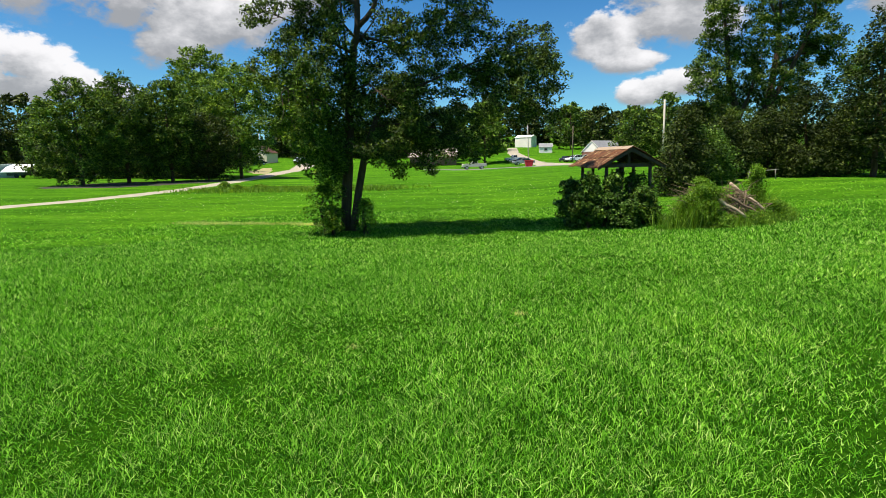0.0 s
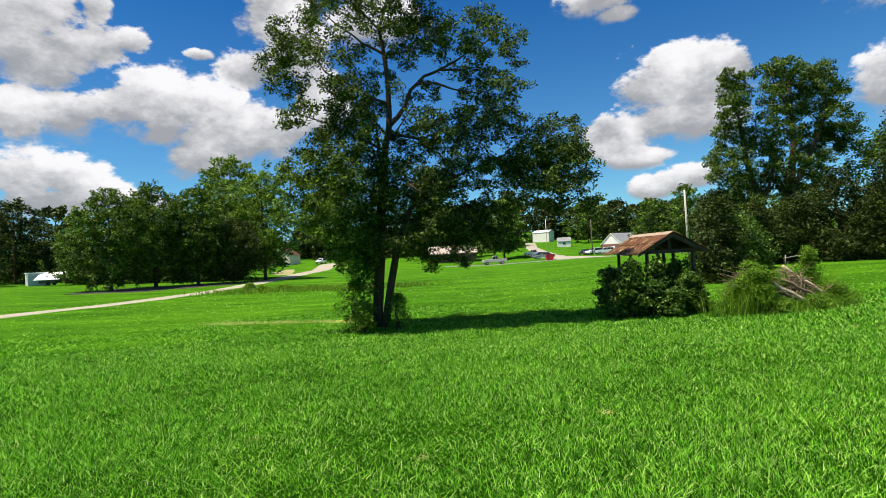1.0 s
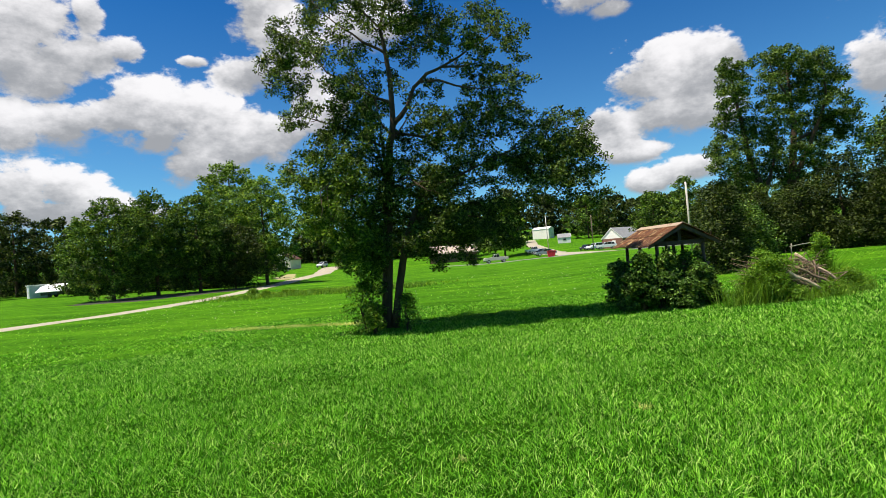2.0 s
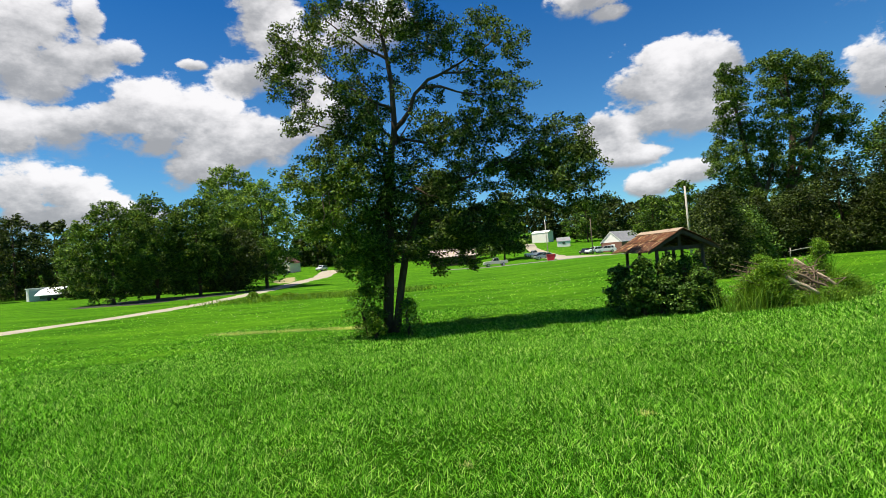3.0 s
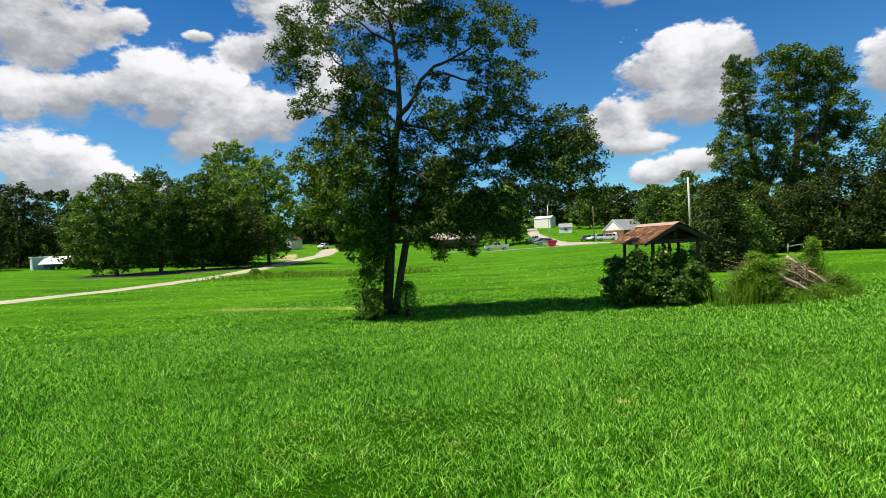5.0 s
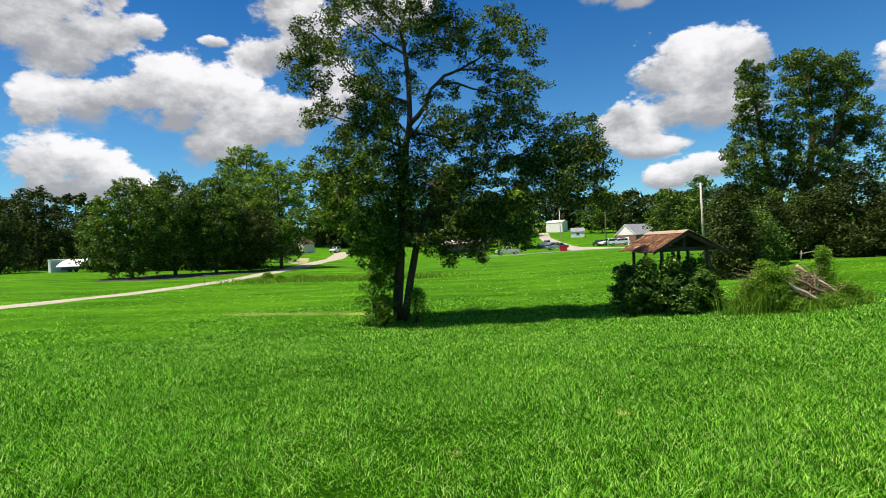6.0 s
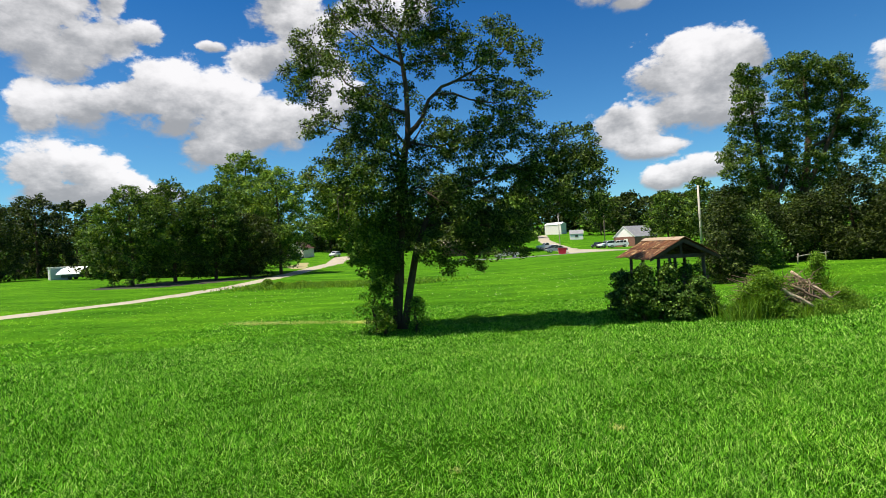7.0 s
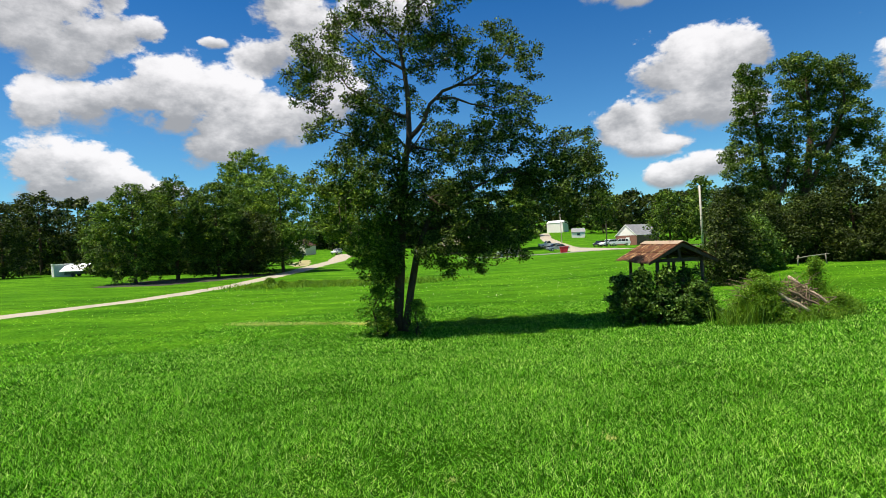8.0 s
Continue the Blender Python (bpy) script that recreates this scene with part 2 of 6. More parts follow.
def turf_material():
    """Lawn seen as a sheet: rough sward near the meadow's middle, mown beyond it, with swaths."""
    m, nt, b = mat("turf")
    tc = nt.nodes.new("ShaderNodeTexCoord")
    sp = nt.nodes.new("ShaderNodeSeparateXYZ")
    link(nt, tc.outputs["Object"], sp.inputs[0])
    fine_n, mid, broad = noise_node(nt, 9, 6, 0.75), noise_node(nt, 1.1, 5, 0.65), noise_node(nt, 0.09, 4, 0.6)
    base = ramp(nt, fine_n, (0.30, (0.012, 0.045, 0.002)), (0.5, (0.036, 0.110, 0.005)), (0.72, (0.085, 0.19, 0.012)))
    base = mixc(nt, 1.0, base, ramp(nt, mid, (0.3, (0.74, 0.80, 0.72)), (0.7, (1.24, 1.18, 1.1))), "MULTIPLY")
    base = mixc(nt, 1.0, base, ramp(nt, broad, (0.3, (0.78, 0.86, 0.8)), (0.7, (1.2, 1.1, 1.05))), "MULTIPLY")
    away = nmath(nt, "ADD", nmath(nt, "MULTIPLY", sp.outputs[0], sp.outputs[0]), nmath(nt, "MULTIPLY", sp.outputs[1], sp.outputs[1]))
    far = ramp(nt, nmath(nt, "DIVIDE", away, 3600.0, True), (0.065, (0, 0, 0)), (0.14, (1, 1, 1)))
    swath = noise_node(nt, 0.42, 4, 0.6, stretch=(0.3, 1.0, 1.0))
    specks = noise_node(nt, 3.2, 3, 0.7, stretch=(0.6, 1.0, 1.0))
    mown = mixc(nt, 1.0, base, ramp(nt, swath, (0.34, (0.85, 1.0, 0.8)), (0.5, (1.40, 1.46, 1.1)), (0.68, (2.1, 1.95, 1.4))), "MULTIPLY")
    mown = mixc(nt, ramp(nt, specks, (0.62, (0, 0, 0)), (0.74, (1, 1, 1))), mown, (0.16, 0.27, 0.03))
    col = mixc(nt, far, mixc(nt, 1.0, base, (0.52, 0.68, 0.34), "MULTIPLY"), mown)
    link(nt, col, b.inputs["Base Color"])
    b.inputs["Roughness"].default_value, b.inputs["Specular IOR Level"].default_value = 0.95, 0.02
    bump(nt, b, noise_node(nt, 14, 5, 0.8), 0.9, 0.06)
    return m


TURF = turf_material()
GRAVEL = surface("gravel", (0.34, 0.295, 0.205), (0.47, 0.415, 0.30), 0.8, 0.95, grain=22, bumped=0.6, dist=0.02)
ASPHALT = surface("street", (0.16, 0.155, 0.15), (0.24, 0.235, 0.22), 0.6, 0.95, grain=20)
DRYDIRT = surface("dry_verge", (0.30, 0.27, 0.10), (0.42, 0.36, 0.16), 0.7, 0.95, grain=15)
RUST = surface("rusted_sheet", (0.050, 0.016, 0.005), (0.175, 0.062, 0.016), 1.3, 0.95, 0.0, grain=14, bumped=0.3, dirt=(0.42, 0.28, 0.12), stretch=(0.7, 1.4, 1))
OLDWOOD = surface("weathered_wood", (0.070, 0.043, 0.024), (0.16, 0.104, 0.060), 4, 0.9, grain=30, bumped=0.5, stretch=(1, 1, 0.2))
BOARDS = surface("brown_board", (0.11, 0.065, 0.035), (0.22, 0.14, 0.085), 4, 0.9, grain=30, bumped=0.5, stretch=(1, 1, 0.2))
DEADWOOD = surface("peeled_log", (0.48, 0.34, 0.20), (0.70, 0.55, 0.37), 4, 0.85, grain=24, bumped=0.7, dirt=(0.12, 0.08, 0.05))
TWIG = surface("dead_twig", (0.12, 0.075, 0.042), (0.29, 0.20, 0.12), 3, 0.9, grain=24)
POLEWOOD = surface("bleached_pole", (0.52, 0.47, 0.38), (0.70, 0.64, 0.53), 1.5, 0.85, grain=20, stretch=(1, 1, 0.15))
POLEDARK = surface("utility_pole_wood", (0.14, 0.10, 0.075), (0.26, 0.2, 0.15), 1.5, 0.9, grain=20, stretch=(1, 1, 0.15))
WHITE = plain("white_siding", (0.90, 0.82, 0.74), 0.6)
CREAM = plain("cream_siding", (0.72, 0.62, 0.45), 0.7)
REDROOF = plain("red_metal_roof", (0.14, 0.06, 0.045), 0.5, 0.2)
GREYROOF = surface("grey_shingle", (0.22, 0.22, 0.22), (0.34, 0.33, 0.32), 1.2, 0.9, grain=12)
WHITEROOF = plain("white_metal_roof", (0.90, 0.85, 0.80), 0.6, 0.0)
BRICK = surface("brick_wall", (0.22, 0.09, 0.06), (0.33, 0.16, 0.11), 2.0, 0.9, grain=12)
GLASS = plain("dark_glass", (0.02, 0.025, 0.03), 0.08, 0.0, 0.05)
RUBBER = plain("tyre_rubber", (0.02, 0.02, 0.02), 0.85)
CHROME = plain("wheel_rim", (0.55, 0.55, 0.56), 0.3, 0.8)
BINRED = plain("red_skip_paint", (0.50, 0.02, 0.03), 0.5)
DARKTRIM = plain("dark_trim", (0.05, 0.05, 0.05), 0.6)


# ---------------------------------------------------------------- mesh helpers
def smooth01(a, b, v):
    u = np.clip((np.asarray(v, float) - a) / (b - a), 0, 1)
    return u * u * (3 - 2 * u)


def ground_z(x, y):
    """The lie of the land: a low brow under the meadow, level lawns behind it, then a long rise."""
    x, y = np.asarray(x, float), np.asarray(y, float)
    p = 0.34 - 0.64 * smooth01(9, 18, y) - 0.15 * smooth01(20, 90, y) + 0.055 * np.maximum(0, np.minimum(y, 480) - 141)
    p = p + 0.02 * np.maximum(0, -x - 12) * smooth01(12, 30, y)
    return p + np.minimum(0.7, 0.045 * np.maximum(0, x - 4)) * smooth01(10, 16, y)


def gz(x, y):
    return float(ground_z(x, y))


def mesh_object(name, verts, faces, material, parent=None, label="", smooth=False):
    me = bpy.data.meshes.new(name)
    me.from_pydata([tuple(v) for v in verts], [], [tuple(f) for f in faces])
    if smooth:
        me.polygons.foreach_set("use_smooth", [True] * len(me.polygons))
    me.materials.append(material)
    me.update()
    ob = new(name, me)
    if parent is not None:
        ob.parent = parent
    if label:
        ob["label"] = label
    return ob


def part(name, bm, material, parent, label="", smooth=False):
    me = bpy.data.meshes.new(name)
    bm.to_mesh(me)
    bm.free()
    if smooth:
        me.polygons.foreach_set("use_smooth", [True] * len(me.polygons))
    me.materials.append(material)
    ob = new(name, me)
    ob.parent = parent
    if label:
        ob["label"] = label
    return ob


def thing(name, m, label, category, group="", kind=""):
    ob = new(name)
    ob.matrix_world = m
    ob.empty_display_size = 0.2
    return tagged(ob, label, category, group, kind)


def box(bm, x0, x1, y0, y1, z0, z1, bevel=0.0):
    vs = [bm.verts.new((x, y, z)) for z in (z0, z1) for y in (y0, y1) for x in (x0, x1)]
    fs = [bm.faces.new([vs[i] for i in f]) for f in ((0, 2, 3, 1), (4, 5, 7, 6), (0, 1, 5, 4), (2, 6, 7, 3), (0, 4, 6, 2), (1, 3, 7, 5))]
    if bevel:
        bmesh.ops.bevel(bm, geom=list({e for f in fs for e in f.edges}), offset=bevel, segments=2, affect="EDGES", profile=0.6)
    return bm


def boxed(*a, bevel=0.0):
    return box(bmesh.new(), *a, bevel=bevel)


def prism(bm, outline, axis_from, axis_to, axis="y"):
    """Extrudes an outline of (u, z) along y or x."""
    def at(u, z, w):
        return (u, w, z) if axis == "y" else (w, u, z)
    a = [bm.verts.new(at(u, z, axis_from)) for u, z in outline]
    b = [bm.verts.new(at(u, z, axis_to)) for u, z in outline]
    n = len(outline)
    bm.faces.new(a)
    bm.faces.new(b[::-1])
    for i in range(n):
        bm.faces.new((a[i], b[i], b[(i + 1) % n], a[(i + 1) % n]))
    bmesh.ops.recalc_face_normals(bm, faces=bm.faces)
    return bm


class Tubes:
    """Collects tapered tubes along polylines into one mesh."""

    def __init__(self):
        self.v, self.f = [], []

    def add(self, pts, radii, sides=6, wobble=0.0, rnd=None):
        pts = [Vector(p) for p in pts]
        start = len(self.v)
        for i, p in enumerate(pts):
            d = (pts[min(i + 1, len(pts) - 1)] - pts[max(i - 1, 0)])
            d = d.normalized() if d.length > 1e-6 else Vector((0, 0, 1))
            s = d.cross(Vector((0.31, 0.94, 0.12)))
            s = s.normalized() if s.length > 1e-3 else Vector((1, 0, 0))
            u = d.cross(s)
            for k in range(sides):
                a = 2 * math.pi * k / sides
                r = radii[i] * (1 + (rnd.uniform(-wobble, wobble) if wobble and rnd else 0))
                self.v.append(p + (s * math.cos(a) + u * math.sin(a)) * r)
        for i in range(len(pts) - 1):
            for k in range(sides):
                a, b = start + i * sides + k, start + i * sides + (k + 1) % sides
                self.f.append((a, b, b + sides, a + sides))
        self.f.append(tuple(start + k for k in range(sides))[::-1])
        e = start + (len(pts) - 1) * sides
        self.f.append(tuple(e + k for k in range(sides)))

    def make(self, name, material, parent, label=""):
        return mesh_object(name, self.v, self.f, material, parent, label, smooth=True)


def quads(name, corners, material, parent=None, label=""):
    """One mesh from an (n, 4, 3) array of four-cornered leaves."""
    n = len(corners)
    me = bpy.data.meshes.new(name)
    me.vertices.add(4 * n)
    me.vertices.foreach_set("co", np.ascontiguousarray(corners, np.float32).ravel())
    me.loops.add(4 * n)
    me.loops.foreach_set("vertex_index", np.arange(4 * n, dtype=np.int32))
    me.polygons.add(n)
    me.polygons.foreach_set("loop_start", np.arange(0, 4 * n, 4, dtype=np.int32))
    me.materials.append(material)
    me.update(calc_edges=True)
    ob = new(name, me)
    if parent is not None:
        ob.parent = parent
    if label:
        ob["label"] = label
    return ob


def leaf_quads(rng, centres, length, width, droop=0.3, up=0.35):
    """Leaves at the centres, turned at random, most of them facing the sky."""
    n = len(centres)
    nrm = rng.normal(size=(n, 3))
    nrm[:, 2] = np.abs(nrm[:, 2]) + up
    nrm /= np.linalg.norm(nrm, axis=1, keepdims=True)
    d = rng.normal(size=(n, 3))
    d[:, 2] -= droop
    d -= nrm * (d * nrm).sum(1, keepdims=True)
    d /= np.linalg.norm(d, axis=1, keepdims=True) + 1e-9
    s = np.cross(nrm, d)
    L = (length * rng.uniform(0.6, 1.35, n))[:, None] * 0.5
    W = (width * rng.uniform(0.6, 1.35, n))[:, None] * 0.5
    return np.stack([centres - d * L, centres + s * W - d * L * 0.15, centres + d * L, centres - s * W - d * L * 0.15], 1)


def grow(name, x, y, stems, lobes, tips, leaves, leaf, material, label, category="tree", group="", seed=1, spread=0.45,
         twig=0.02, bark=None, low=None, sides=9, twig_sides=4):
    """A tree or shrub at (x, y): stems are polylines of (x, y, z, radius) from its base; lobes (x, y, z, rx, ry, rz) hold its
    twig ends; every twig end carries a spray of leaves."""
    rng, rnd = np.random.default_rng(seed), random.Random(seed)
    root = thing(name, pose(x, y, gz(x, y) - 0.06), label, category, group)
    tubes, nodes, rads = Tubes(), [], []
    for line in stems:
        pts, rr = [], []
        for (a, b) in zip(line, line[1:]):
            steps = max(2, int((Vector(b[:3]) - Vector(a[:3])).length / 0.5))
            for i in range(steps):
                u = i / steps
                j = 0.0 if (not pts) else 0.05
                pts.append([a[k] * (1 - u) + b[k] * u + rnd.uniform(-j, j) * a[3] * 4 for k in range(3)])
                rr.append(a[3] * (1 - u) + b[3] * u)
        pts.append(list(line[-1][:3]))
        rr.append(line[-1][3])
        tubes.add(pts, rr, sides, 0.08, rnd)
        nodes += pts[1:]
        rads += rr[1:]
    vol = np.array([l[3] * l[4] * l[5] for l in lobes]) ** 0.6
    count = np.maximum(3, (tips * vol / vol.sum()).round().astype(int))
    ends = []
    for l, c in zip(lobes, count):
        v = rng.normal(size=(c, 3))
        v /= np.linalg.norm(v, axis=1, keepdims=True)
        v *= (rng.uniform(0.2, 1.0, c) ** 0.5)[:, None]
        ends.append(np.array(l[:3]) + v * np.array(l[3:]))
    ends = np.concatenate(ends)
    ends = ends[ends[:, 2] > 0.05]
    nodes, rads = np.array(nodes, float), np.array(rads, float)
    first = np.linalg.norm(ends[:, None] - nodes[None], axis=2).min(1)
    n0, ways = len(nodes), {}
    store, rstore = np.empty((n0 + 3 * len(ends), 3)), np.empty(n0 + 3 * len(ends))
    store[:n0], rstore[:n0] = nodes, rads
    for i in np.argsort(first):
        e = ends[i]
        arr = store[:n0]
        gap = arr - e
        off = np.sqrt(np.einsum("ij,ij->i", gap, gap)) + 0.35 * np.maximum(0, gap[:, 2])
        k = int(np.argmin(off))
        a = arr[k].copy()
        L = float(np.linalg.norm(e - a))
        r0 = min(rstore[k] * 0.7, 0.012 + twig * L)
        m1 = a * 0.66 + e * 0.34 + rng.normal(size=3) * 0.07 * L + np.array([0, 0, 0.06 * L])
        m2 = a * 0.33 + e * 0.67 + rng.normal(size=3) * 0.07 * L + np.array([0, 0, 0.05 * L])
        if twig_sides > 3:
            tubes.add([a, m1, m2, e], [r0, r0 * 0.8, r0 * 0.6, r0 * 0.35], twig_sides)
        else:
            tubes.add([a, e], [r0, r0 * 0.4], 3)
        ways[i] = (m1, m2)
        store[n0], store[n0 + 1], store[n0 + 2] = m1, m2, e
        rstore[n0:n0 + 3] = r0 * 0.8, r0 * 0.6, r0 * 0.4
        n0 += 3
    tubes.make("trunk", bark or BARK, root)
    per = max(4, leaves // len(ends))
    size = rng.uniform(0.65, 1.3, len(ends))
    rep = np.repeat(np.arange(len(ends)), (per * size ** 2).astype(int))
    off = rng.normal(size=(len(rep), 3))
    off *= (rng.random(len(rep)) ** 0.4 / np.linalg.norm(off, axis=1))[:, None]
    off = off * np.array([spread, spread, spread * 0.7]) * 1.3 * size[rep][:, None]
    inner = np.array([ways[k][1] for k in range(len(ends))])
    along = np.minimum(1.0, 1.6 / (np.linalg.norm(ends - inner, axis=1) + 1e-6))
    u = rng.uniform(-0.15, 1.0, len(rep)) * along[rep]
    cen = ends[rep] + (inner[rep] - ends[rep]) * u[:, None] + off
    cen = cen[cen[:, 2] > 0.04]
    # leaves low on the sunward left get the lighter copy as painted sunlight
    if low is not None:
        h, litmat = low
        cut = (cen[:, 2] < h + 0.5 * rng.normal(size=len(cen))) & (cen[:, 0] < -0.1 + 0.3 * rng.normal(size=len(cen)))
        quads("lit_foliage", leaf_quads(rng, cen[cut], leaf * 1.1, leaf * 0.5), litmat, root, "lower leaves with sunlight put into their colour")
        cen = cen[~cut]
    quads("crown", leaf_quads(rng, cen, leaf, leaf * 0.5), material, root)
    return root


def ball_lobes(seed, h0, h1, r, n, taper=0.6, squash=1.0):
    """Lobes wound round an axis so that they fill an egg-shaped crown from h0 to h1, widest below its middle."""
    rnd = random.Random(seed)
    res, total = [], n * 4
    for i in range(total):
        u = (i + rnd.uniform(0.1, 0.9)) / total
        w = (0.6 + 0.4 * (u / 0.3) ** 0.6) if u < 0.3 else (1 - ((u - 0.3) / 0.74) ** (1.2 + taper)) ** 0.75
        w = r * max(w, 0.24) * rnd.uniform(0.86, 1.1)
        a = i * 2.4 + rnd.uniform(-0.5, 0.5)
        k, sz = w * rnd.uniform(0.46, 0.66), w * rnd.uniform(0.36, 0.48)
        res.append((k * math.cos(a), k * math.sin(a) * squash, h0 + (h1 - h0) * u, sz, sz * squash, max((h1 - h0) / n * 0.55, 0.7 * sz)))
    for i in range(6):
        a, k = i * 1.05 + rnd.uniform(-0.3, 0.3), r * rnd.uniform(0.05, 0.42)
        res.append((k * math.cos(a), k * math.sin(a), h1 - 0.24 * (h1 - h0) * (k / r) - rnd.uniform(0.0, 0.05) * h1, 0.1 * r, 0.1 * r, 0.055 * h1))
    return res


def far_tree(x, y, h, r, leaves, leaf, material, label, seed, bare=0.18, n=11, group="", taper=1.1, spread=0.42):
    t = 0.03 * h ** 0.8
    stem = [[(0, 0, 0, t), (0.1, 0, h * 0.3, t * 0.8), (-0.05, 0.1, h * 0.65, t * 0.5), (0, 0, h * 0.93, t * 0.15)]]
    return grow("tree", x, y, stem, ball_lobes(seed, h * bare, h * 0.97, r, n, taper), (700 if y < 92 else 300) if y < 130 else 130, int(leaves * (1.4 if y < 92 else 0.75 if y < 130 else 0.44)), leaf * (0.88 if y < 92 else 1.05 if y < 130 else 1.45), material, label, "tree",
                group, seed, 0.86 * spread * max(1.0, leaf / 0.32), 0.014, sides=6, twig_sides=3)


# ---------------------------------------------------------------- ground
def axis(stops):
    res = []
    for a, b, step in stops:
        res += list(np.arange(a, b, step))
    return np.array(res + [stops[-1][1]])


gx = axis([(-1500, -200, 100), (-200, -80, 10), (-80, -16, 2), (-16, 16, 0.5), (16, 80, 2), (80, 200, 10), (200, 1500, 100)])
gy = axis([(-1500, -100, 100), (-100, -10, 5), (-10, 26, 0.5), (26, 150, 2), (150, 500, 10), (500, 2600, 150)])
GX, GY = np.meshgrid(gx, gy)
GZ = ground_z(GX, GY) + 0.02 * np.sin(GX * 0.9 + 1.3 * np.sin(GY * 0.5)) * np.sin(GY * 0.75 + 0.8)
verts = np.stack([GX, GY, GZ], -1).reshape(-1, 3)
nx = len(gx)
faces = [(j * nx + i, j * nx + i + 1, (j + 1) * nx + i + 1, (j + 1) * nx + i) for j in range(len(gy) - 1) for i in range(nx - 1)]
ground = mesh_object("ground", verts, faces, TURF, smooth=True)
tagged(ground, "green meadow with rough sward and mown lawn behind", "grass", kind="structure")


def ribbon(name, line, material, label, lift=0.035, kind="structure", category="road"):
    """A worn track along (x, y, width) points, slightly crowned, laid on the land."""
    pts = []
    for a, b in zip(line, line[1:]):
        n = max(2, int(math.hypot(b[0] - a[0], b[1] - a[1]) / 1.0))
        pts += [[a[k] * (1 - i / n) + b[k] * i / n for k in range(3)] for i in range(n)]
    pts.append(list(line[-1]))
    p = np.array(pts)
    for _ in range(6):
        p[1:-1] = (p[:-2] + 2 * p[1:-1] + p[2:]) / 4
    v, f = [], []
    rnd = random.Random(len(name))
    for i in range(len(p)):
        d = p[min(i + 1, len(p) - 1), :2] - p[max(i - 1, 0), :2]
        d = d / np.linalg.norm(d)
        s = np.array([d[1], -d[0]])
        for k, u in enumerate((-1, -0.6, 0, 0.6, 1)):
            w = p[i, 2] / 2 * (1 + (rnd.uniform(-0.12, 0.12) if abs(u) == 1 else 0))
            q = p[i, :2] + s * u * w
            v.append((q[0], q[1], gz(*q) + (-0.02 if abs(u) == 1 else lift + (0.02 if u == 0 else 0))))
        if i:
            a = (i - 1) * 5
            f += [(a + k, a + k + 1, a + k + 6, a + k + 5) for k in range(4)]
    return tagged(mesh_object(name, v, f, material, smooth=True), label, category, kind=kind)


ribbon("gravel_road", [(-29.5, 22, 2.4), (-27.41, 29.62, 2.41), (-24.78, 37.08, 2.34), (-24.17, 51.44, 2.36), (-27.69, 78.75, 3.15), (-33.05, 113.85, 4.34),
                       (-38.4, 153.52, 6.14), (-39.5, 166, 6.14)], GRAVEL, "pale gravel lane winding past the grove")
ribbon("street", [(-4, 126, 3.0), (2, 118, 4.4), (5.71, 112.16, 4.6), (18.64, 101.63, 4.46), (37.93, 106.07, 4.62), (82.4, 92.97, 4.38)], ASPHALT,
       "worn grey village street behind the lawn")
ribbon("gravel_drive", [(23.6, 101.2, 15.0), (23.2, 112.0, 12.0), (23.0, 130.0, 8.5), (22.51, 147.35, 6.98), (23.26, 168.39, 4.99), (24.79, 195.91, 4.39), (29.24, 232.92, 4.47)], GRAVEL,
       "pale gravel drive climbing to a white barn", lift=0.05)


# brown litter, darkened and spread forward to paint the grove's shade on the ground
SOIL_SHADE = surface("leaf_litter", (0.022, 0.018, 0.010), (0.055, 0.045, 0.025), 0.5, 0.98, grain=9, bumped=0.5, dist=0.03, dirt=(0.05, 0.09, 0.02))
ribbon("leaf_litter", [(-40.2, 54.6, 3.0), (-38.4, 57.2, 11.0), (-35.8, 62.6, 15.0), (-32.6, 68.6, 11.5), (-30.4, 76.5, 5.0)], SOIL_SHADE,
       "bare soil and leaf litter with grove shade in its colour", lift=0.025, category="soil")
ribbon("dry_verge", [(-34.5, 104, 2.5), (-38.5, 116, 5.0), (-43.0, 130, 6.0), (-46.5, 146, 3.0)], DRYDIRT, "dry yellow verge beside the gravel lane", lift=0.028, category="verge")


